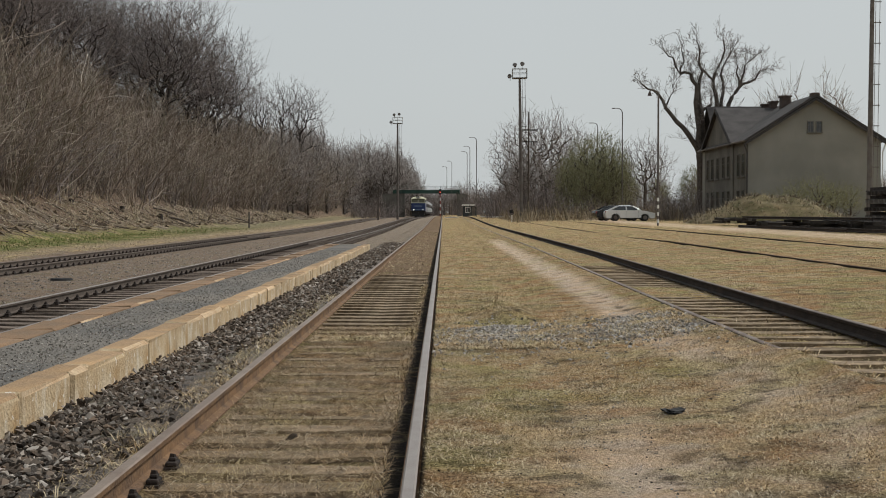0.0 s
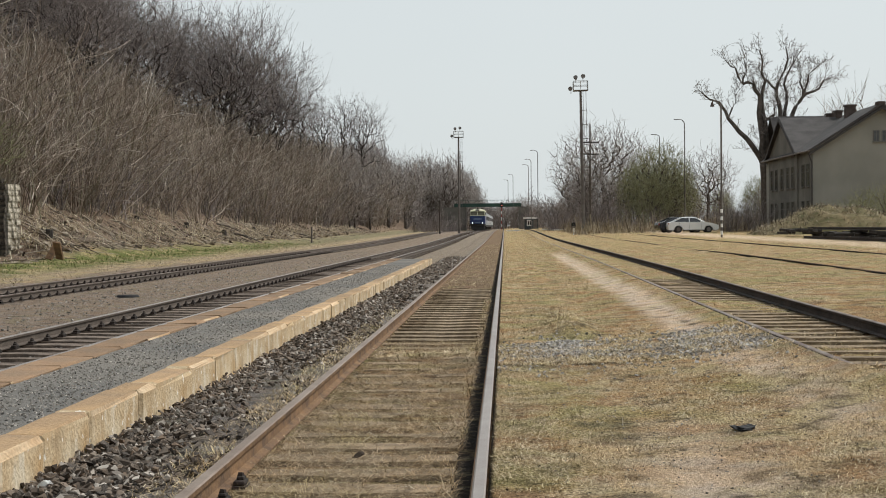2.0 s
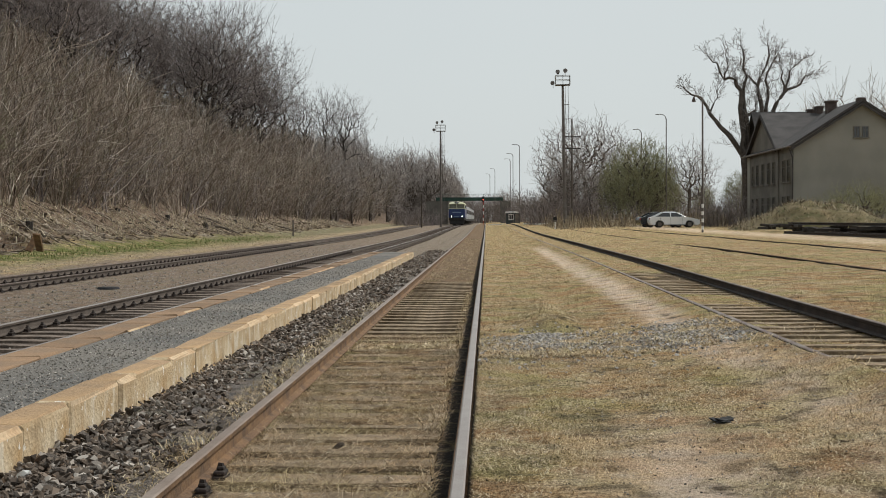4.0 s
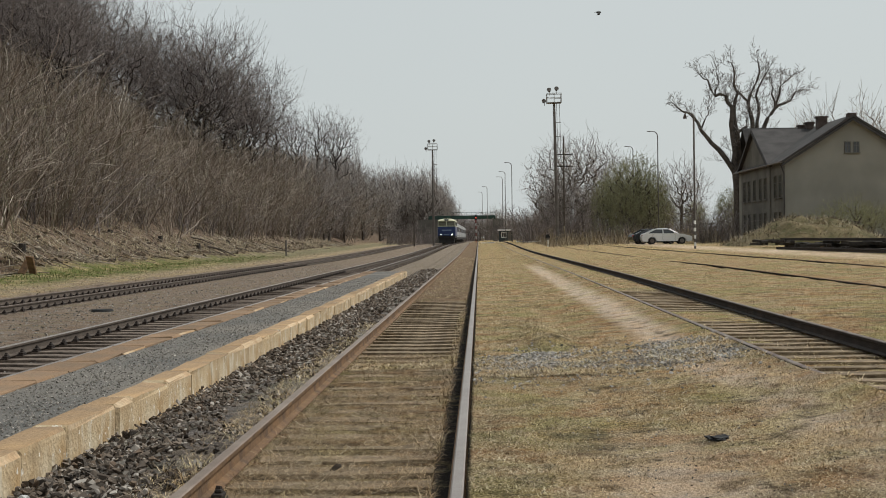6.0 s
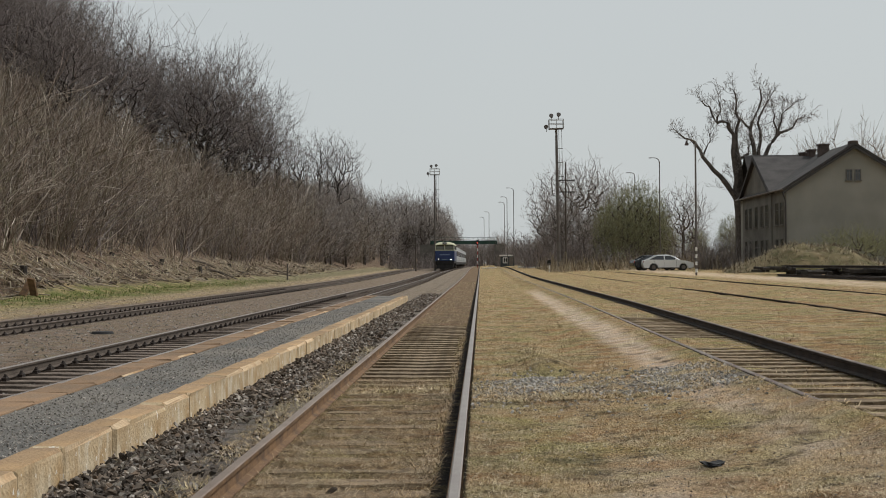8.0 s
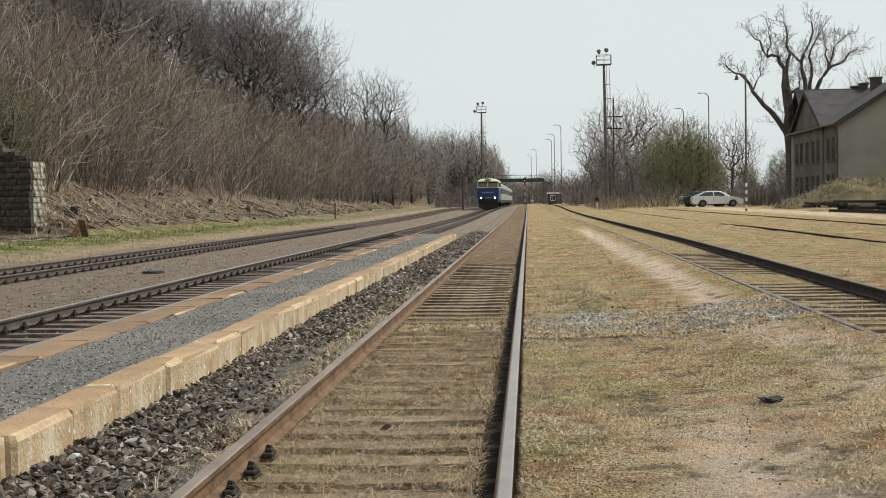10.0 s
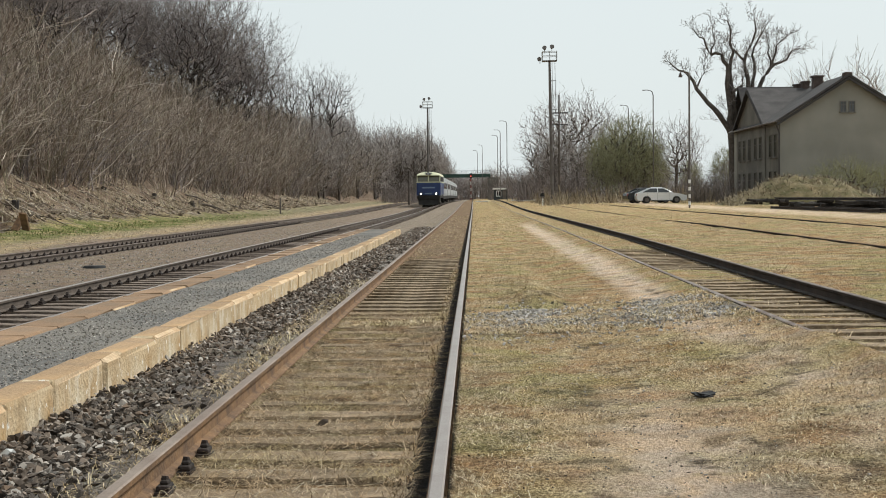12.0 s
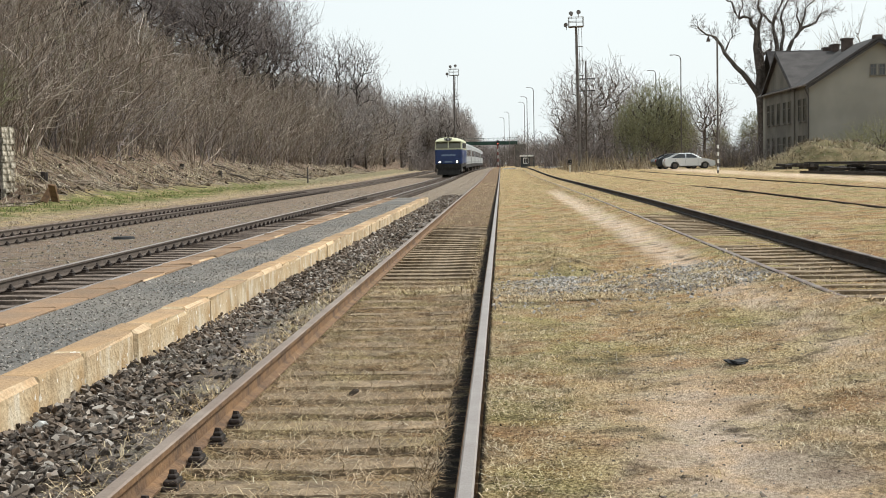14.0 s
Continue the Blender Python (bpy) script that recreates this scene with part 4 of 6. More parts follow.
def build_pier():
    """The end of an old quarry-stone wall at the foot of the bank."""
    pier = thing("stone_wall_end", "ruined end of an old coursed stone wall in the bank", "stone wall", pose(-25.4, 62, -0.1))
    rng = random.Random(8)
    st = mat("dark_weathered_stone", (0.12, 0.1, 0.078), 0.95, 0, 0.75, 2, 25, 0.8, (0.03, 0.027, 0.024))
    # pale quoins of the sunward side, with the light there also in their colour
    quoin = mat("pale_lit_quoin_stone", (0.55, 0.5, 0.42), 0.95, 0, 0.5, 3, 25, 0.8, (0.18, 0.155, 0.11))
    meshes = []
    for k in range(5):
        bm = bmesh.new()
        box(bm, -0.5, 0.5, -0.5, 0.5, -0.5, 0.5, 0.06)
        for v in bm.verts:
            v.co += Vector((rng.uniform(-0.05, 0.05), rng.uniform(-0.05, 0.05), rng.uniform(-0.04, 0.04)))
        me = bpy.data.meshes.new("stone_block")
        bm.to_mesh(me)
        bm.free()
        me.materials.append(st)
        meshes.append(me)
    part("core", boxed((-1.5, 2.6, 0.08, 1.3, 0, 3.5)), M_BRICK_DARK, pier)
    z = 0.0
    while z < 4.15:
        h = rng.uniform(0.2, 0.34)
        if z > 3.7:
            h = min(h, 0.24)
        x = -1.5
        while x < (2.65 if z < 3.5 else 1.9):
            w = min(rng.uniform(0.35, 0.75), 2.75 - x)
            ob = new("stone_block", meshes[rng.randrange(5)])
            ob.parent = pier
            ob.location, ob.scale = (x + w / 2, 0.12 + rng.uniform(-0.1, 0.06), z + h / 2), (w * 0.95, 0.3, h * 0.92)
            x += w
        y = 0.28
        while y < (1.4 if z < 3.6 else 0):
            w = rng.uniform(0.35, 0.6)
            ob = new("stone_block", meshes[rng.randrange(5)])
            ob.parent = pier
            ob.material_slots[0].link = "OBJECT"
            ob.material_slots[0].material = quoin
            ob.location, ob.scale = (2.6 + rng.uniform(-0.05, 0.1) + rng.uniform(-0.03, 0.05), y + w / 2, z + h / 2), (0.3, w * 0.96, h * 0.95)
            y += w
        z += h
    part("capstone", boxed((-1.5, 1.5, -0.1, 1.3, 4.15, 4.36), bevel=0.05), st, pier)


build_pier()

# ---------- bare trees and brush ----------
def grow(rng, start, direction, length, radius, depth, out, up=0.15, fork=3, spread=0.55, wander=0.2, steps=4, shrink=0.66):
    """A limb that wanders, tapers and throws off side limbs."""
    p, d = np.array(start, float), np.array(direction, float)
    d /= np.linalg.norm(d)
    r = radius
    for i in range(steps):
        nd = d + rng.normal(0, wander, 3) + np.array((0, 0, up))
        nd /= np.linalg.norm(nd)
        q = p + nd * length / steps
        r2 = radius * (1 - 0.62 * (i + 1) / steps)
        out.append((p, q, r, r2, depth))
        p, d, r = q, nd, r2
        if depth > 0 and i >= (1 if depth > 2 else 0):
            for _ in range(fork if i == steps - 1 else max(1, fork - 2)):
                side = rng.normal(0, 1, 3)
                side -= side.dot(d) * d
                side /= np.linalg.norm(side) + 1e-6
                grow(rng, p, d * (1 - spread * 0.5) + side * spread * rng.uniform(0.7, 1.4), length * shrink * rng.uniform(0.7, 1.15), max(0.006, r2 * 0.72), depth - 1, out,
                     up * 0.9, fork, spread, wander * 1.03, max(2, steps - 1), shrink)


def tubes_of(segments, sides=3, least=0.0):
    """Verts and faces for a list of tapered pieces; a limb's pieces share their rings and make one whole."""
    verts, faces, rings = [], [], {}
    ang = [2 * math.pi * i / sides for i in range(sides)]
    for p, q, r0, r1, *_ in segments:
        d = q - p
        d = d / (np.linalg.norm(d) + 1e-9)
        u = np.cross(d, (0.0, 0.0, 1.0) if abs(d[2]) < 0.9 else (1.0, 0.0, 0.0))
        u /= np.linalg.norm(u)
        v = np.cross(d, u)
        ends = []
        for c, r in ((p, r0), (q, r1)):
            key = (round(c[0], 3), round(c[1], 3), round(c[2], 3), round(r, 4))
            if key not in rings:
                rings[key] = len(verts)
                for a in ang:
                    verts.append(tuple(c + max(r, least) * (math.cos(a) * u + math.sin(a) * v)))
            ends.append(rings[key])
        a, b = ends
        for i in range(sides):
            j = (i + 1) % sides
            faces.append((a + i, a + j, b + j, b + i))
    return verts, faces


def mesh_of(name, verts, faces, material):
    me = bpy.data.meshes.new(name)
    me.from_pydata(verts, [], faces)
    me.materials.append(material)
    return me


def tree_meshes(seed, height, base=0.35, radius=0.33, targets=700, twig=0.014, bark=None, twigs=None, droop=0.0, lumps=0.35, step=0.8, sprays=2):
    """A bare tree: twigs reach out to points spread through a lumpy crown, each from the nearest limb below; limbs thicken with what they carry."""
    rng = np.random.default_rng(seed)
    pts, parent, chains = [np.array((0.0, 0.0, -0.4))], [-1], []
    chain, p = [0], pts[0]
    lean = rng.normal(0, 0.05, 2)
    n = 9
    for i in range(n):
        p = p + np.array((lean[0] + rng.normal(0, 0.05), lean[1] + rng.normal(0, 0.05), 1.0)) * (height * (base + 0.25 * (1 - base)) + 0.4) / n
        pts.append(p)
        parent.append(len(pts) - 2)
        chain.append(len(pts) - 1)
    chains.append(chain)
    mid, half = height * (1 + base) / 2, height * (1 - base) / 2
    goal = []
    while len(goal) < targets:
        d = rng.normal(0, 1, 3)
        d /= np.linalg.norm(d)
        lump = 1 - lumps + lumps * 1.6 * noise.noise(Vector(d * 2.2) + Vector((seed * 3.1, 0, 0)))
        g = d * min(1.05, lump + 0.2) * rng.random() ** 0.42
        goal.append(np.array((g[0] * radius * height, g[1] * radius * height, mid + g[2] * half)))
    root = np.array((0, 0, height * base * 0.8))
    goal.sort(key=lambda g: np.linalg.norm(g - root))
    cap = len(goal) * 12 + 40
    P = np.zeros((cap, 3))
    P[:len(pts)] = pts
    k = len(pts)
    run = np.zeros(cap)
    run[:k] = np.maximum(0, P[:k, 2] - height * base * 0.5) * 0.8
    for g in goal:
        v = g - P[2:k]
        dist = np.sqrt((v * v).sum(1))
        cost = dist + 0.26 * run[2:k] + 0.6 * np.maximum(0, 0.3 * dist - v[:, 2])
        j = int(cost.argmin()) + 2
        length = dist[j - 2]
        m = max(2, min(9, int(length / step) + 1))
        chain, start = [j], P[j].copy()
        bow = rng.normal(0, 0.07, 3) * length - np.array((0, 0, 0.05 * length))
        for i in range(1, m + 1):
            f = i / m
            q = start + (g - start) * f + bow * math.sin(math.pi * f) + rng.normal(0, 0.035, 3) * min(1.0, length) * (f < 1)
            P[k] = q
            run[k] = run[j] + length * f
            parent.append(chain[-1])
            chain.append(k)
            k += 1
        if droop:
            P[k] = P[k - 1] + np.array((rng.normal(0, 0.1), rng.normal(0, 0.1), -droop * rng.uniform(0.3, 1)))
            run[k] = run[k - 1] + droop
            parent.append(chain[-1])
            chain.append(k)
            k += 1
        chains.append(chain)
    load = np.zeros(k)
    for c in chains[1:]:
        load[c[-1]] += 1
    heart = np.array((0, 0, height * (base + 0.25)))
    for i in range(k - 1, 0, -1):
        load[parent[i]] += load[i]
    R = np.minimum(twig * np.maximum(load, 1) ** 0.44, height * 0.018)
    big, small = [], []
    for c in chains:
        r0 = R[c[1]]
        rr = [r0] + [R[i] if t < len(c) - 2 else R[i] * 0.6 for t, i in enumerate(c[1:])]
        out = big if r0 > twig * 3.2 else small
        for a in range(len(c) - 1):
            out.append((P[c[a]], P[c[a + 1]], rr[a], rr[a + 1]))
        tip = P[c[-1]]
        away = tip - heart
        away /= np.linalg.norm(away) + 1e-6
        for _ in range(sprays if out is small else 0):
            d = away * 0.7 + rng.normal(0, 0.65, 3) + np.array((0, 0, 0.25))
            out2 = tip + d * step * rng.uniform(0.5, 1.1)
            small.append((P[c[-2]] * 0.3 + tip * 0.7 if rng.random() < 0.5 else tip, out2, twig * 0.75, twig * 0.45))
    return (mesh_of("trunk", *tubes_of(big, 5), bark or M_BARK), mesh_of("crown", *tubes_of(small, 3), twigs or M_TWIG))


M_TWIG = island_mat("grey_brown_twigs", [(0.14, 0.12, 0.111), (0.22, 0.195, 0.18), (0.33, 0.297, 0.275)])
M_TWIG_DARK = island_mat("dark_twigs", [(0.115, 0.098, 0.094), (0.18, 0.155, 0.147), (0.27, 0.234, 0.22)])
# twigs of the far trees, with distance haze put into a paler colour
M_TWIG_FAR = island_mat("haze_paled_twigs", [(0.2, 0.176, 0.164), (0.28, 0.25, 0.233), (0.38, 0.345, 0.325)])
M_TWIG_RED = island_mat("reddish_brush", [(0.09, 0.07, 0.058), (0.18, 0.138, 0.11), (0.26, 0.205, 0.166), (0.16, 0.15, 0.098), (0.4, 0.34, 0.285), (0.21, 0.16, 0.125), (0.58, 0.52, 0.45)])
M_TWIG_GREEN = island_mat("budding_green_twigs", [(0.16, 0.163, 0.09), (0.24, 0.236, 0.138), (0.32, 0.31, 0.195)])
M_STRAW = patch_tint(island_mat("dry_straw", [(0.08, 0.058, 0.034), (0.26, 0.2, 0.115), (0.46, 0.385, 0.25), (0.74, 0.67, 0.5), (0.23, 0.185, 0.1)]))

KINDS = {
    "bank": [tree_meshes(s, 14.0, 0.2, 0.38, 1000, 0.011, M_BARK_DARK, M_TWIG_DARK, lumps=0.5, sprays=3) for s in (1, 2, 3, 4)],
    "slim": [tree_meshes(s, 9.0, 0.08, 0.2, 300, 0.014, M_BARK, M_TWIG_RED) for s in (11, 12, 13, 14)],
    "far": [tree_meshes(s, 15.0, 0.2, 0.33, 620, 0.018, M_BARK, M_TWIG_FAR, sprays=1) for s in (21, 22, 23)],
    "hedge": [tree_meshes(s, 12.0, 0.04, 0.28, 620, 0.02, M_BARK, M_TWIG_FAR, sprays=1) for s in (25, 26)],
    "vase": [tree_meshes(s, 22.0, 0.44, 0.23, 700, 0.016, M_BARK_DARK, M_TWIG_DARK) for s in (27, 28)],
    "willow": [tree_meshes(s, 8.0, 0.1, 0.36, 1500, 0.011, M_BARK, M_TWIG_GREEN, 0.8, 0.2) for s in (31, 32)],
    "bush": [tree_meshes(41, 3.0, 0.05, 0.5, 420, 0.009, M_BARK, M_TWIG_GREEN, step=0.3)],
}


def plant(kind, x, y, height, label, group, seed, z=None):
    meshes = KINDS[kind]
    trunk, crown = meshes[seed % len(meshes)]
    base = {"bank": 14.0, "slim": 9.0, "far": 15.0, "hedge": 12.0, "vase": 22.0, "willow": 8.0, "bush": 3.0}[kind]
    name, category = {"slim": ("sapling", "young tree"), "bush": ("bush", "bush"), "willow": ("willow", "tree")}.get(kind, ("tree", "tree"))
    t = thing(name, label, category, None, group)
    rng = random.Random(seed)
    s = height / base
    t.matrix_basis = Matrix.Translation((x, y, ground_z(x, y) - 0.1 if z is None else z)) @ Euler((0, 0, rng.uniform(0, 6.28))).to_matrix().to_4x4() @ Matrix.Diagonal((s * rng.uniform(0.85, 1.15), s * rng.uniform(0.85, 1.15), s, 1))
    for nm, me in (("trunk", trunk), ("crown", crown)):
        o = new(nm, me)
        o.parent = t
    return t


def build_woods():
    rng = random.Random(77)
    k = 0
    # tall trees along the crest of the bank
    for i in range(30):
        y = 78 + i * 4.5 + rng.uniform(-2, 2)
        x = -37 - rng.uniform(-3, 12) + 7 * smooth(150, 280, y)
        plant("bank", x, y, rng.uniform(17.0, 22.0) + 2.5 * smooth(110, 130, y) + 2.0 * smooth(140, 165, y) - 8 * smooth(192, 218, y), "tall bare tree with dark dense branches on the bank", "trees on the bank", k)
        k += 1
    for x, y, h in ((-24.0, 240, 22.5), (-27.6, 241, 22.2), (-30.5, 228, 19.0), (-33.0, 222, 19.0)):
        plant("vase", x, y, h, "tall bare tree with a vase-shaped crown standing over the brush", "trees on the bank", k)
        k += 1
    # dense thicket that closes the far end of the bank
    for i in range(40):
        y = 205 + i * 3.2 + rng.uniform(-3, 3)
        x = -22 - rng.uniform(0, 9)
        plant("hedge", x, y, rng.uniform(10.5, 13.0) + 5.0 * smooth(225, 300, y), "bare tree in the dense thicket of the far bank", "thicket on the bank", k)
        k += 1
    # slim young trees on the slope
    for i in range(200):
        y = 54 + i * 1.3 + rng.uniform(-2, 2)
        x = -27.5 - 16 * rng.random() ** 0.8
        plant("slim", x, y, rng.uniform(6.0, 9.0) + 2.8 * smooth(-31, -38, x), "slim bare young tree with reddish twigs on the slope", "young trees on the slope", k)
        k += 1
    plant("bush", -25.7, 66.5, 5.2, "bush with fresh green shoots above the old wall", "bushes on the bank", 0)
    plant("bush", -27.6, 65.5, 5.4, "bush with fresh green shoots above the old wall", "bushes on the bank", 1)
    # beyond the bridge and along both sides of the line
    for i in range(34):
        y = 346 + rng.uniform(0, 110)
        x = -8.5 - rng.uniform(0, 17)
        plant("hedge", x, y, 20.5 - 5.5 * smooth(-13, -8.5, x) + rng.uniform(-2.0, 1.0), "distant bare tree beyond the bridge", "trees beyond the bridge", k, z=0.5)
        k += 1
    for i in range(26):
        y = 345 + rng.uniform(0, 190)
        x = 5 + rng.uniform(0, 34)
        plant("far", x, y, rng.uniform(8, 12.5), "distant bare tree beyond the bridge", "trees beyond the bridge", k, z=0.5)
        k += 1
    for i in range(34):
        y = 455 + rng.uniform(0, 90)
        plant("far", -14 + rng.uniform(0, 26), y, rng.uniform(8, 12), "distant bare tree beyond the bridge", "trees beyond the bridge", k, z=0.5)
        k += 1
    # group behind the lamp masts
    for i in range(16):
        plant("far", 8.5 + rng.uniform(0, 13) + (i % 3), 176 + rng.uniform(0, 55), rng.uniform(7.5, 11), "bare tree in a thicket behind the yard", "trees behind the yard", k)
        k += 1
    for x, y, h in ((12.0, 205, 16.0), (14.6, 200, 17.2), (17.4, 208, 16.4), (10.0, 214, 13.5), (20.6, 212, 14.6), (24.6, 168, 11.0), (27.0, 176, 9.5)):
        plant("far", x, y, h, "tall bare tree with a rounded crown behind the yard", "trees behind the yard", k)
        k += 1
    for x, y, h in ((18.8, 168, 10.6), (20.4, 172, 9.2), (16.6, 174, 8.6), (22.0, 176, 7.4), (17.8, 165, 7.0)):
        plant("willow", x, y, h, "willow with fresh yellow-green shoots", "trees behind the yard", k)
        k += 1
    for i in range(14):
        plant("far" if i % 3 else "willow", 23 + rng.uniform(0, 14), 165 + rng.uniform(0, 60), rng.uniform(5, 8), "low bare tree behind the parked cars", "trees behind the yard", k)
        k += 1
    for x, y, h in ((41.8, 150, 15.8), (43.2, 153, 14.6), (37.8, 152, 15.4), (36.6, 156, 15.0)):
        plant("slim", x, y, h, "slim bare tree behind the house", "trees behind the yard", k)
        k += 1
    for x, y, h in ((28.5, 113, 3.6), (30.3, 112, 4.0), (31.8, 113, 3.4), (26.2, 114, 2.6), (33.5, 114, 3.2)):
        plant("bush", x, y, h, "low bush with fresh yellow-green shoots by the house", "bushes by the house", k)
        k += 1
    for i in range(26):
        plant("far", 62 + rng.uniform(0, 60), 190 + rng.uniform(0, 60), rng.uniform(6, 10), "distant bare tree on the plain", "trees on the plain", k)
        k += 1


build_woods()


def replicate(name, base_v, base_f, places, material, label, category):
    """Many copies of one small shape, joined: (x, y, z, scale, turn, lean x, lean y)."""
    bv = np.array(base_v)
    k = len(bv)
    allv, allf = [], []
    bf = np.array(base_f)
    for i, (x, y, z, s, a, lx, ly) in enumerate(places):
        c, sn = math.cos(a), math.sin(a)
        v = np.empty_like(bv)
        v[:, 0] = (bv[:, 0] * c - bv[:, 1] * sn) * s + lx * bv[:, 2] * s + x
        v[:, 1] = (bv[:, 0] * sn + bv[:, 1] * c) * s + ly * bv[:, 2] * s + y
        v[:, 2] = bv[:, 2] * s + z
        allv.append(v)
        allf.append(bf + i * k)
    V, F = np.concatenate(allv), np.concatenate(allf)
    me = bpy.data.meshes.new(name)
    n = F.shape[1]
    me.vertices.add(len(V))
    me.vertices.foreach_set("co", V.ravel())
    me.loops.add(F.size)
    me.loops.foreach_set("vertex_index", F.ravel().astype(np.int32))
    me.polygons.add(len(F))
    me.polygons.foreach_set("loop_start", np.arange(0, F.size, n, dtype=np.int32))
    me.polygons.foreach_set("use_smooth", np.zeros(len(F), dtype=bool))
    me.update(calc_edges=True)
    me.materials.append(material)
    ob = new(name, me)
    return tagged(ob, label, category, kind="stuff") if label else ob


def shrub_shape(seed, stems, height, lean, r=0.03):
    """A clump of long arching shoots with short side twigs."""
    rng = np.random.default_rng(seed)
    segs = []
    for _ in range(stems):
        a, o = rng.uniform(0, 6.28), rng.uniform(0.0, 0.7)
        grow(rng, (math.cos(a) * o, math.sin(a) * o, -0.2), (math.cos(a) * lean * rng.uniform(0.2, 1.4), math.sin(a) * lean * rng.uniform(0.2, 1.4), 1), height * rng.uniform(0.5, 1.05), r * rng.uniform(0.6, 1.3), 1, segs, 0.06, 2, 0.55, 0.24, 4, 0.42)
    return tubes_of(segs, 3, 0.0115)


def build_brush():
    rng = random.Random(9)
    for s, (stems, h) in enumerate(((12, 5.4), (13, 4.4), (11, 6.4), (12, 5.0))):
        v, f = shrub_shape(100 + s, stems, h, 0.26)
        places = []
        for i in range(330):
            y = 50 + 250 * rng.random() ** 1.45
            x = -24.6 - 14 * rng.random() ** 1.1 + 0.8 * smooth(150, 220, y) + (1.5 if i % 9 == 0 and y > 66 else 0)
            if y < 63.6 and x > -29.5:
                continue
            places.append((x, y, ground_z(x, y), rng.uniform(0.6, 1.4) * (1 + 0.3 * smooth(130, 260, y)), rng.uniform(0, 6.28), rng.uniform(-0.1, 0.25), rng.uniform(-0.2, 0.2)))
        replicate("brush", v, f, places, M_TWIG_RED if s != 1 else M_TWIG_DARK, "dense bare reddish-brown brush covering the bank", "brush")
    v, f = shrub_shape(110, 8, 3.2, 0.4)
    places = [(20.5 + rng.uniform(0, 4), 126 + rng.uniform(0, 8), 0.8, rng.uniform(0.7, 1.1), rng.uniform(0, 6.28), 0, 0) for _ in range(14)]
    for i in range(150):
        y = 150 + 80 * rng.random()
        x = 12 + rng.uniform(0, 26)
        places.append((x, y, ground_z(x, y), rng.uniform(0.5, 1.2), rng.uniform(0, 6.28), 0, 0))
    for i in range(110):
        places.append((6.5 + rng.uniform(0, 11), 172 + rng.uniform(0, 90), 0.9, rng.uniform(0.8, 1.9), rng.uniform(0, 6.28), 0, 0))
    for i in range(40):
        places.append((3.8 + rng.uniform(0, 5), 300 + rng.uniform(0, 40), 0.6, rng.uniform(1.0, 2.0), rng.uniform(0, 6.28), 0, 0))
    for i in range(60):
        places.append((-14 + rng.uniform(0, 24), 450 + rng.uniform(0, 60), 0.5, rng.uniform(1.5, 3.0), rng.uniform(0, 6.28), 0, 0))
    for i in range(40):
        places.append((-9.5 - rng.uniform(0, 9), 250 + rng.uniform(0, 90), 0.4, rng.uniform(0.7, 1.6), rng.uniform(0, 6.28), 0, 0))
    replicate("brush", v, f, places, M_TWIG_DARK, "dark bare brush behind the yard", "brush")


build_brush()


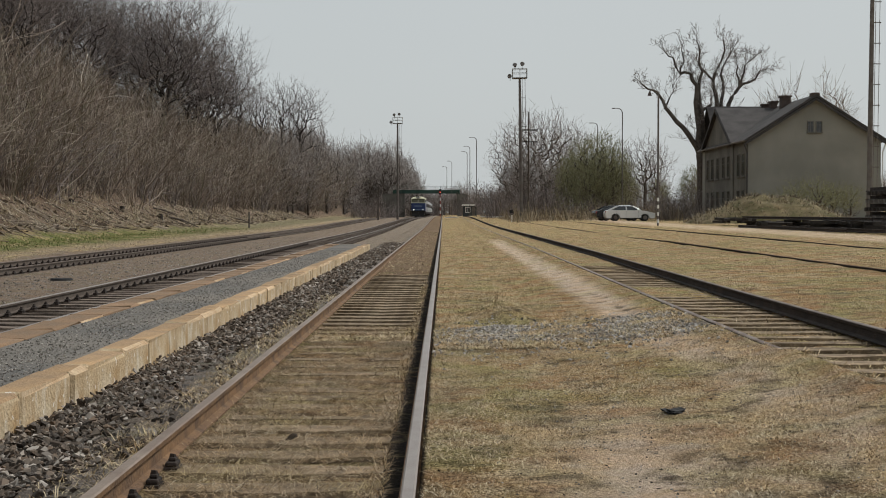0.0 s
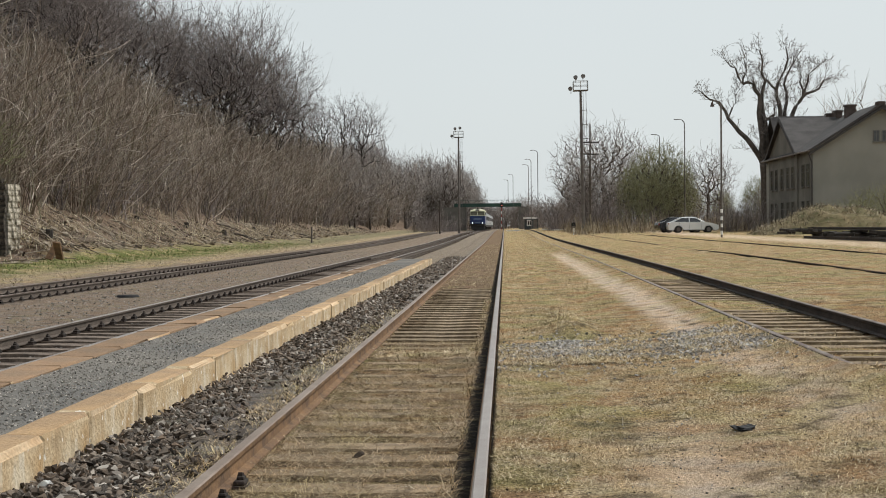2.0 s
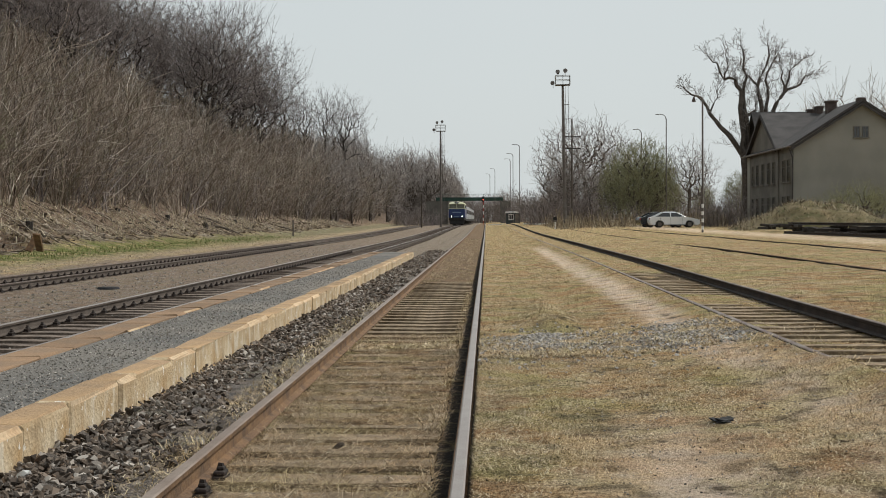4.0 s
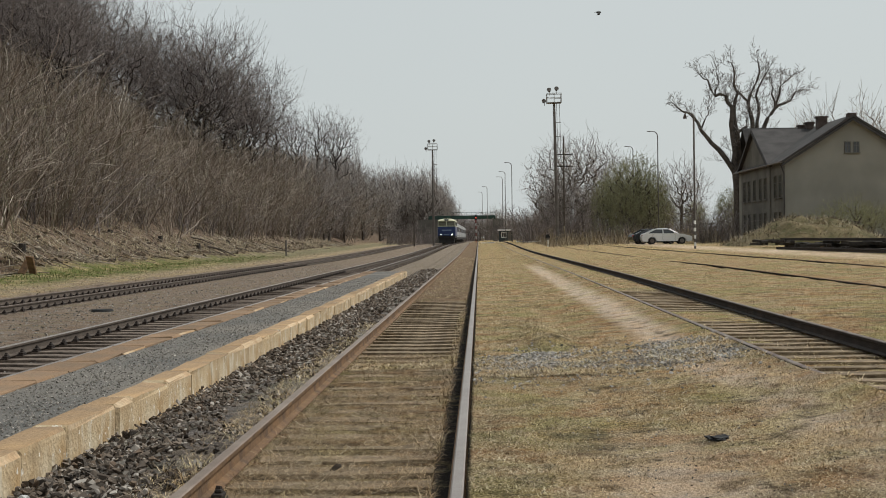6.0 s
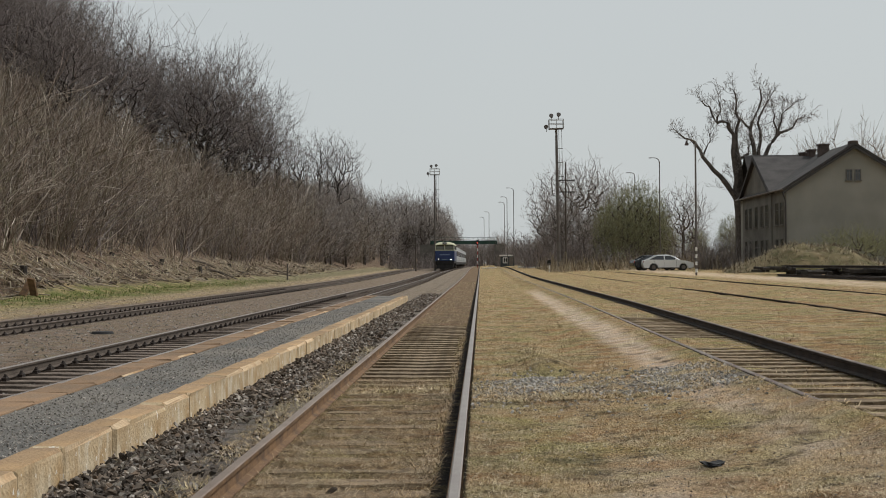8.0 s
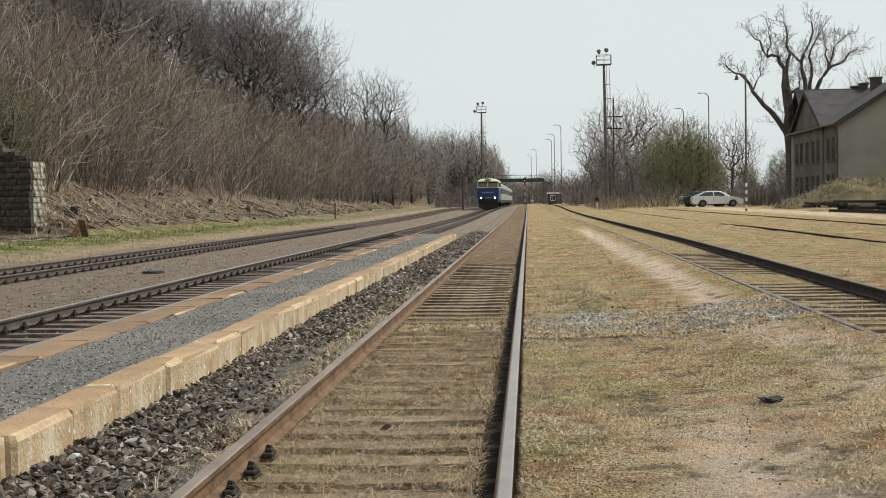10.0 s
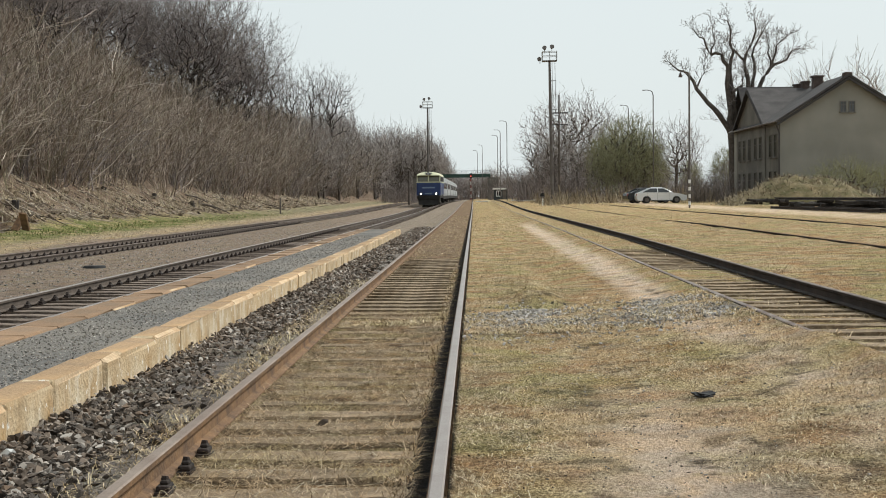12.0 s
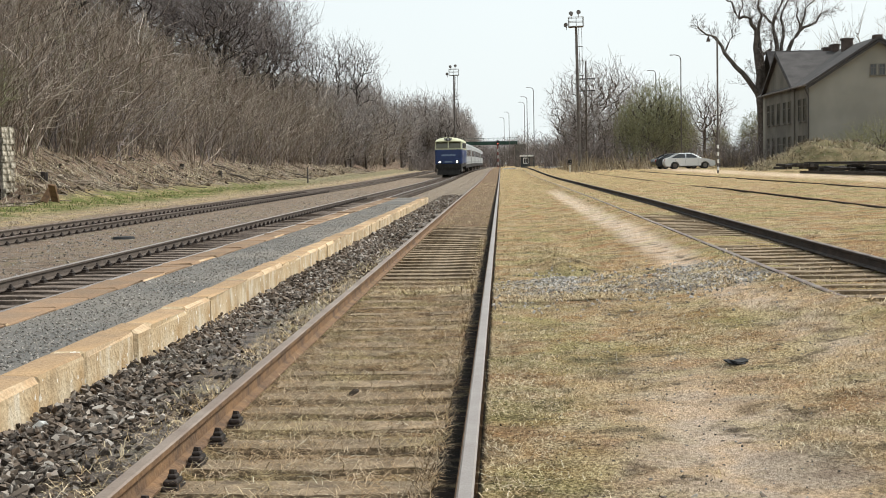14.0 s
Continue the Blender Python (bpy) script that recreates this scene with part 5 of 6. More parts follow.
def lone_tree():
    """The big bare pollard beside the house, its limbs drawn one by one."""
    t = thing("pollard_tree", "big old bare tree with lopped thick limbs beside the house", "tree", pose(27.6, 150, 0.6) @ Matrix.Scale(0.97, 4))
    rng = np.random.default_rng(5)
    limbs = [
        (((0.5, 0, -0.6), (0.5, 0, 3.0), (0.4, 0, 6.6), (0.3, 0, 8.0)), 0.62, 0.5),
        (((0.3, 0, 7.2), (-0.95, -0.2, 9.4), (-2.5, -0.3, 11.1), (-3.7, -0.3, 12.6), (-4.5, -0.2, 14.1), (-5.6, 0, 14.7), (-6.6, 0, 15.6)), 0.34, 0.06),
        (((0.3, 0, 7.8), (0.2, 0.2, 10.0), (-0.2, 0.3, 13.3), (-0.1, 0.3, 15.1), (-0.8, 0.2, 16.4), (-2.0, 0.2, 16.4), (-2.8, 0.1, 18.2), (-3.8, 0, 18.9)), 0.4, 0.05),
        (((0.4, 0.4, 8.0), (0.5, 0.5, 12.1), (0.15, 0.6, 14.5), (0.55, 0.6, 16.7), (0.25, 0.6, 18.8), (-0.1, 0.8, 20.2)), 0.32, 0.05),
        (((0.4, 0.4, 12.3), (1.5, 0.4, 13.0), (1.9, 0.4, 14.2)), 0.2, 0.1),
        (((0.6, 0.2, 5.2), (1.6, 0.6, 8.6), (2.2, 0.8, 12.1), (2.1, 0.8, 14.2), (1.8, 0.8, 15.8), (0.9, 0.8, 16.7), (0.2, 1.0, 17.6)), 0.4, 0.05),
        (((1.8, 0.8, 15.8), (2.4, 0.8, 17.3), (3.1, 0.9, 19.1), (2.9, 1.0, 20.5)), 0.2, 0.05),
        (((2.2, 0.9, 10.6), (2.7, 1.0, 12.3), (3.0, 1.1, 14.5), (2.7, 1.1, 16.4), (3.4, 1.0, 18.2), (4.1, 1.0, 19.4)), 0.26, 0.05),
        (((2.3, 1.0, 10.2), (3.4, 1.2, 12.3), (4.0, 1.3, 13.9), (4.8, 1.3, 15.0), (6.0, 1.2, 15.6), (6.9, 1.1, 16.5), (7.7, 1.0, 17.0)), 0.3, 0.05),
        (((4.8, 1.3, 15.0), (4.5, 1.4, 16.7), (4.6, 1.5, 17.6)), 0.14, 0.06),
        (((4.8, 1.3, 15.0), (5.4, 1.4, 16.7), (5.9, 1.4, 17.9), (6.7, 1.5, 18.7)), 0.15, 0.04),
        (((-2.0, 0.2, 16.4), (-1.6, 0.1, 17.8), (-1.9, 0.1, 19.2)), 0.12, 0.04),
        (((-3.7, -0.3, 12.6), (-2.8, 0, 14.4), (-2.4, 0, 15.8)), 0.1, 0.04),
    ]
    big, small = [], []
    for pts, r0, r1 in limbs:
        n = len(pts) - 1
        for i in range(n):
            p, q = np.array(pts[i], float), np.array(pts[i + 1], float)
            mid = (p + q) / 2 + rng.normal(0, 0.14, 3)
            ra, rb = r0 + (r1 - r0) * i / n, r0 + (r1 - r0) * (i + 1) / n
            big += [(p, mid, ra, (ra + rb) / 2, 9), (mid, q, (ra + rb) / 2, rb, 9)]
            if q[2] > 8.5:
                for c in (mid, q):
                    for _ in range(2 if q[2] > 14 else 1):
                        d = rng.normal(0, 1, 3) * 0.8 + (q - p) / np.linalg.norm(q - p) + np.array((0, 0, 0.5))
                        grow(rng, c, d, rng.uniform(0.7, 1.6), 0.035, 2, small, 0.12, 2, 0.6, 0.22, 4, 0.6)
    for nm, segs, sides, m in (("trunk", big, 9, M_BARK), ("crown", small, 3, M_TWIG)):
        o = new(nm, mesh_of(nm, *tubes_of(segs, sides, 0.014), m))
        o.parent = t


lone_tree()

# ---------- dry grass, ballast, litter ----------
def raw_mesh(name, V, F, material):
    me = bpy.data.meshes.new(name)
    n = F.shape[1]
    me.vertices.add(len(V))
    me.vertices.foreach_set("co", np.ascontiguousarray(V, dtype=np.float32).ravel())
    me.loops.add(F.size)
    me.loops.foreach_set("vertex_index", np.ascontiguousarray(F, dtype=np.int32).ravel())
    me.polygons.add(len(F))
    me.polygons.foreach_set("loop_start", np.arange(0, F.size, n, dtype=np.int32))
    me.polygons.foreach_set("use_smooth", np.zeros(len(F), dtype=bool))
    me.update(calc_edges=True)
    me.materials.append(material)
    return me


def ground_many(xs, ys):
    return np.array([ground_z(float(a), float(b)) for a, b in zip(xs, ys)])


def blades(name, xs, ys, zs, length, width, rise, material, label, seed, category="grass"):
    """Loose blades: narrow bent strips of two triangles and a tip, each its own piece."""
    rng = np.random.default_rng(seed)
    n = len(xs)
    a = rng.uniform(0, 2 * np.pi, n)
    L = length * rng.uniform(0.45, 1.4, n)
    W = width * rng.uniform(0.6, 1.3, n)
    up = np.abs(rng.normal(0, rise, n)) + 0.05
    d = np.stack([np.cos(a), np.sin(a), np.zeros(n)], 1)
    s = np.stack([-np.sin(a), np.cos(a), np.zeros(n)], 1)
    p = np.stack([xs, ys, zs + 0.003], 1)
    bend = rng.normal(0, 0.25, n)[:, None]
    mid = p + d * (L * 0.55)[:, None] + s * bend * (L * 0.3)[:, None]
    mid[:, 2] += L * up * 0.8
    tip = p + d * L[:, None] + s * bend * (L * 0.9)[:, None]
    tip[:, 2] += L * up * 0.7
    half = s * (W / 2)[:, None]
    V = np.stack([p - half, p + half, mid - half * 0.9, mid + half * 0.9, tip], 1).reshape(-1, 3)
    k = np.arange(n)[:, None] * 5
    F = np.concatenate([k + np.array([0, 1, 3]), k + np.array([0, 3, 2]), k + np.array([2, 3, 4])], 0)
    ob = new(name, raw_mesh(name, V, F, material))
    return tagged(ob, label, category, kind="stuff")


def clumped(rng, n, x0, x1, y0, y1, freq=1.4, bias=0.0, power=1.0):
    """Points thicker in tufts and thinner on worn places; nearer ones denser."""
    xs, ys = [], []
    while len(xs) < n:
        x = rng.uniform(x0, x1)
        y = y0 + (y1 - y0) * rng.random() ** power
        v = noise.noise(Vector((x * freq, y * freq * 0.7, 7.7))) + 0.5 * noise.noise(Vector((x * freq * 3.3, y * freq * 2.6, 1.7)))
        worn = max(math.exp(-((x - 1.05) / 0.4) ** 2) * (1 - smooth(7, 11, y)), 2.4 * math.exp(-((x - 2.28) / 0.34) ** 2) * (1 - smooth(60, 70, y)) * smooth(16, 19, y))
        if v + bias - 0.9 * worn > rng.uniform(-0.55, 0.35):
            xs.append(x)
            ys.append(y)
    return np.array(xs), np.array(ys)


M_STRAW_DULL = island_mat("dull_dead_grass", [(0.08, 0.062, 0.045), (0.17, 0.135, 0.095), (0.29, 0.24, 0.165), (0.42, 0.36, 0.26)])


M_STRAW_PALE = island_mat("pale_straw", [(0.28, 0.225, 0.14), (0.48, 0.41, 0.29), (0.64, 0.58, 0.44)])
M_STRAW_RAILS = patch_tint(island_mat("soiled_straw", [(0.055, 0.04, 0.027), (0.19, 0.14, 0.085), (0.33, 0.26, 0.17), (0.56, 0.48, 0.35), (0.15, 0.108, 0.066)]))


def build_grass():
    rng = random.Random(31)
    for nm, n, x0, x1, y0, y1, L, W, rise, seed, power in (
            ("dry_grass", 85000, -0.1, 2.85, 3.6, 16, 0.042, 0.0031, 0.26, 1, 1.5),
            ("dry_grass", 13000, 2.2, 5.5, 7.0, 18, 0.055, 0.0035, 0.35, 2, 1.3),
            ("dry_grass", 40000, -0.1, 2.85, 14, 95, 0.055, 0.0058, 0.3, 3, 2.4),
            ("dry_grass", 20000, 4.5, 14, 12, 70, 0.07, 0.007, 0.3, 4, 1.3)):
        xs, ys = clumped(rng, n, x0, x1, y0, y1, power=power)
        blades(nm, xs, ys, ground_many(xs, ys), L, W, rise, M_STRAW, "short dry straw-coloured grass", seed)
    # loose straw between the rails, lying on the sleepers
    xs, ys = clumped(rng, 38000, -1.6, -0.33, 4.2, 18, 2.2, 0.2, 1.25)
    blades("loose_straw", xs, ys, np.maximum(ground_many(xs, ys), -0.004) + 0.006, 0.085, 0.0032, 0.22, M_STRAW_RAILS, "loose dry straw between the rails", 5)
    xs, ys = clumped(rng, 9500, -1.6, -0.34, 16, 110, 2.2, 0.2, 1.9)
    blades("loose_straw", xs, ys, ground_many(xs, ys) + 0.005, 0.09, 0.01, 0.25, M_STRAW, "loose dry straw between the rails", 6)
    xs, ys = clumped(rng, 8000, 2.95, 4.35, 9, 100, 2.2, 0.2, 2.1)
    blades("loose_straw", xs, ys, np.maximum(ground_many(xs, ys), 0.13) + 0.006, 0.08, 0.008, 0.25, M_STRAW, "loose dry straw between the rails", 7)
    xs, ys = clumped(rng, 1000, -0.08, 2.8, 3.8, 13, 1.1, 0.3, 1.4)
    blades("long_straw", xs, ys, ground_many(xs, ys) + 0.006, 0.1, 0.0034, 0.12, M_STRAW_PALE, "long pale straws lying on the turf", 15)
    xs, ys = clumped(rng, 1100, -1.6, -0.36, 4.2, 14, 1.1, 0.3, 1.3)
    blades("long_straw", xs, ys, np.maximum(ground_many(xs, ys), -0.004) + 0.012, 0.11, 0.0034, 0.12, M_STRAW_PALE, "long pale straws lying between the rails", 16)
    xs, ys = clumped(rng, 5500, -2.08, -1.75, 4.2, 24, 1.5, 0.2, 1.3)
    blades("loose_straw", xs, ys, ground_many(xs, ys) + 0.03, 0.08, 0.004, 0.35, M_STRAW, "dry straw along the foot of the rail", 17)
    xs, ys = clumped(rng, 5200, -0.43, -0.31, 4.2, 30, 1.7, 0.1, 1.4)
    blades("loose_straw", xs, ys, np.maximum(ground_many(xs, ys), -0.004) + 0.01, 0.07, 0.004, 0.4, M_STRAW_RAILS, "dry straw hanging over the dark groove along the rail", 20)
    # pale tufts on the bank
    tx, ty = [], []
    for i in range(560):
        cx, cy = -21.4 - abs(rng.gauss(0, 2.0)), 60 + 150 * rng.random() ** 1.2
        for _ in range(26):
            tx.append(cx + rng.gauss(0, 0.45)), ty.append(cy + rng.gauss(0, 0.6))
    tx, ty = np.array(tx), np.array(ty)
    blades("grass_tufts", tx, ty, ground_many(tx, ty), 0.45, 0.028, 0.5, M_STRAW_PALE, "pale dry grass tufts on the foot of the bank", 18)
    n = 6500
    xs = np.array([rng.uniform(-18.5, -13.2) for _ in range(n)])
    ys = np.array([34 + 110 * rng.random() ** 1.4 for _ in range(n)])
    blades("verge_straw", xs, ys, ground_many(xs, ys), 0.13, 0.016, 0.4, M_STRAW_DULL, "dry straw beside the far track", 19)
    # dead sticks, roots and cut shoots strewn over the foot of the bank
    sticks = []
    for i in range(900):
        x, y = -20.9 - abs(rng.gauss(0, 2.0)), 52 + 170 * rng.random() ** 1.4
        a, length = rng.uniform(-0.9, 0.9) + (3.14 if rng.random() < 0.5 else 0), rng.uniform(0.5, 2.4)
        r = rng.uniform(0.012, 0.04)
        p = np.array((x, y, ground_z(x, y) + 0.05))
        for k in range(2):
            a += rng.uniform(-0.35, 0.35)
            qx, qy = p[0] + math.cos(a) * length / 2, p[1] + math.sin(a) * length / 2
            q = np.array((qx, qy, ground_z(qx, qy) + rng.uniform(0.03, 0.22)))
            sticks.append((p, q, r, r * 0.75))
            p, r = q, r * 0.75
    ob = new("dead_sticks", mesh_of("dead_sticks", *tubes_of(sticks, 4), island_mat("weathered_sticks", [(0.05, 0.04, 0.034), (0.16, 0.125, 0.1), (0.3, 0.25, 0.2), (0.5, 0.44, 0.36), (0.1, 0.078, 0.062)])))
    tagged(ob, "dead sticks, roots and cut shoots strewn over the bank", "sticks", kind="stuff")
    # taller dry stalks: foot of the bank, mound, edges
    n = 9000
    ys = 48 + 250 * np.array([rng.random() ** 1.5 for _ in range(n)])
    xs = np.array([-20.6 - abs(rng.gauss(0, 2.6)) for _ in range(n)])
    blades("bank_grass", xs, ys, ground_many(xs, ys), 0.3, 0.03, 0.35, M_STRAW_DULL, "tall dry grass at the foot of the bank", 8)
    mv = MOUND
    xs, ys, zs = [], [], []
    for i in range(6000):
        x, y, z = mv[rng.randrange(len(mv))]
        xs.append(x + rng.uniform(-0.14, 0.14)), ys.append(y + rng.uniform(-0.2, 0.2)), zs.append(z)
    blades("mound_grass", np.array(xs), np.array(ys), np.array(zs), 0.42, 0.035, 0.4, M_STRAW_DULL, "long dry grass hanging over the mound", 9)
    xs = np.array([rng.uniform(7, 40) for _ in range(9000)])
    ys = np.array([(134 if x < 26 else 146) + 45 * rng.random() for x in xs])
    blades("reeds", xs, ys, ground_many(xs, ys), 0.8, 0.045, 1.0, M_STRAW_DULL, "tall dry reeds behind the yard", 10)
    green = island_mat("fresh_grass", [(0.055, 0.08, 0.02), (0.11, 0.14, 0.04), (0.2, 0.22, 0.08), (0.3, 0.27, 0.14)])
    xs = np.array([min(-15.2, rng.gauss(-18.6, 1.1)) for _ in range(9000)])
    ys = np.array([36 + 85 * rng.random() ** 1.4 for _ in range(9000)])
    blades("verge_grass", xs, ys, ground_many(xs, ys), 0.13, 0.022, 0.6, green, "fresh green grass on the verge", 11)


build_grass()


def stone_shapes(count, seed, material, name="stone"):
    out = []
    rng = random.Random(seed)
    for k in range(count):
        bm = bmesh.new()
        a, b, c = rng.uniform(0.85, 1.45), rng.uniform(0.55, 0.95), rng.uniform(0.3, 0.65)
        for _ in range(8):
            d = Vector((rng.gauss(0, 1), rng.gauss(0, 1), rng.gauss(0, 1))).normalized() * 0.55
            bm.verts.new((d.x * a, d.y * b, d.z * c))
        hull = bmesh.ops.convex_hull(bm, input=bm.verts[:])
        bmesh.ops.delete(bm, geom=[g for g in hull["geom_interior"] + hull["geom_unused"] if isinstance(g, bmesh.types.BMVert)], context="VERTS")
        bmesh.ops.triangulate(bm, faces=bm.faces[:])
        bm.verts.index_update()
        V = np.array([v.co[:] for v in bm.verts])
        F = np.array([[v.index for v in f.verts] for f in bm.faces])
        bm.free()
        out.append((V, F))
    return out


def scatter_stones(name, shapes, rows, material, label, category="ballast"):
    """rows: x, y, z, size."""
    rng = np.random.default_rng(len(rows))
    V, F, k = [], [], 0
    for x, y, z, s in rows:
        bv, bf = shapes[rng.integers(len(shapes))]
        e = Euler(rng.uniform(0, 6.28, 3) * np.array((0.12, 0.12, 1.0))).to_matrix()
        v = bv @ np.array(e).T * s + np.array((x, y, z))
        V.append(v)
        F.append(bf + k)
        k += len(bv)
    ob = new(name, raw_mesh(name, np.concatenate(V), np.concatenate(F), material))
    return tagged(ob, label, category, kind="stuff")


M_STONES = island_mat("mixed_ballast_stone", [(0.035, 0.028, 0.023), (0.105, 0.082, 0.065), (0.2, 0.165, 0.135), (0.14, 0.098, 0.07), (0.44, 0.4, 0.355), (0.065, 0.051, 0.041), (0.165, 0.13, 0.102)])
M_STONE_ONE = mat("grey_ballast_stone", (0.13, 0.108, 0.092), 0.95, 0, 0.9, 8, 60, 0.5, (0.06, 0.05, 0.042))
M_STONES_PALE = island_mat("pale_crushed_stone", [(0.13, 0.12, 0.11), (0.34, 0.32, 0.298), (0.52, 0.495, 0.465), (0.22, 0.203, 0.186)])
M_GRIT = island_mat("mixed_grey_grit", [(0.09, 0.083, 0.075), (0.2, 0.186, 0.168), (0.33, 0.305, 0.275), (0.16, 0.138, 0.116), (0.46, 0.43, 0.39)])


def build_ballast():
    rng = random.Random(2)
    shapes = stone_shapes(12, 3, None)
    rows = []
    for y0, y1, dens, size in ((4.0, 10, 620, 0.056), (10, 15, 300, 0.045), (15, 26, 330, 0.065), (26, 48, 130, 0.085), (48, 66, 95, 0.085)):
        for _ in range(int((y1 - y0) * 1.0 * dens)):
            x, y = rng.uniform(-2.82, -1.78), rng.uniform(y0, y1)
            if x > -2.0 - 0.2 * (1 - smooth(12, 18, y)) and noise.noise(Vector((x * 2, y * 0.9, 0))) > -0.08:
                continue
            hump = 0.03 * math.sin((x + 2.82) / 1.0 * math.pi) + 0.02 * noise.noise(Vector((x * 3, y * 3, 4)))
            rows.append((x, y, 0.03 + hump + rng.uniform(-0.01, 0.025), size * rng.uniform(0.55, 1.5)))
    base = scatter_stones("ballast", shapes, rows, M_STONES, "dark angular ballast stones beside the kerb")
    meshes = []
    for bv, bf in shapes:
        meshes.append(raw_mesh("stone", bv, bf, M_STONE_ONE))
    for _ in range(300):
        ob = new("stone", meshes[rng.randrange(len(meshes))])
        ob.parent = base
        x, y = rng.uniform(-2.75, -1.85), 4.4 + 6.0 * rng.random() ** 1.3
        ob.location, ob.rotation_euler = (x, y, 0.065 + rng.uniform(0, 0.02)), (rng.uniform(-0.5, 0.5), rng.uniform(-0.5, 0.5), rng.uniform(0, 6.28))
        s = rng.uniform(0.045, 0.09)
        ob.scale = (s, s, s)
    # crushed stone spilled over the grass
    rows = []
    for _ in range(4200):
        k = rng.random()
        x, y = (rng.gauss(0.7, 0.3), rng.gauss(15.9, 0.6)) if k < 0.38 else (rng.gauss(2.3, 0.3), rng.gauss(15.6, 0.7)) if k < 0.8 else (rng.uniform(-0.1, 3.0), rng.gauss(15.0, 1.2))
        if noise.noise(Vector((x * 1.5, y * 1.5, 9))) < -0.25 or 2.85 < x < 2.95 or x < -0.1:
            continue
        rows.append((x, y, ground_z(x, y) + 0.005, rng.uniform(0.02, 0.055)))
    scatter_stones("crushed_stone", shapes, rows, M_STONES_PALE, "pale crushed stone spilled over the grass", "gravel")
    # grit on the platform, between the far tracks and on the worn path
    rows = []
    for _ in range(13000):
        y = 5 + 40 * rng.random() ** 2.2
        rows.append((min(rng.uniform(-3.95, -3.08), rng.gauss(-3.2, 0.2)) if rng.random() < 0.2 else rng.uniform(-3.98, -3.1), y, Z_KERB - 0.012, rng.uniform(0.012, 0.03)))
    for _ in range(4500):
        y = 16 + 70 * rng.random() ** 1.4
        x = rng.uniform(-9.9, -4.7)
        rows.append((x, y, ground_z(x, y) + 0.005, rng.uniform(0.03, 0.07)))
    for _ in range(1500):
        y = 4 + 14 * rng.random()
        x = rng.choice((rng.gauss(1.05, 0.3), rng.gauss(2.2, 0.3)))
        if x < 2.8:
            rows.append((x, y, ground_z(x, y) + 0.002, rng.uniform(0.008, 0.022)))
    scatter_stones("grit", shapes, rows, M_GRIT, "loose grey grit on the platform and paths", "gravel")
    # single stones
    for x, y, z, s, mm, lab in ((-2.62, 7.7, 0.08, 0.11, M_WHITE, "white stone lying at the foot of the kerb"), (-1.12, 5.35, 0.06, 0.14, M_STONES_PALE, "pale pointed stone between the rails"), (-0.98, 9.0, 0.03, 0.1, M_STONES, "dark clod between the rails")):
        ob = new("loose_stone", raw_mesh("loose_stone", shapes[1][0], shapes[1][1], mm))
        ob.location, ob.scale = (x, y, z), (s, s, s)
        tagged(ob, lab, "stone")


build_ballast()


M_BIRCH = mat("birch_bark", (0.55, 0.5, 0.43), 0.9, 0, 0.3, 20, 90, 0.4, (0.2, 0.16, 0.13))


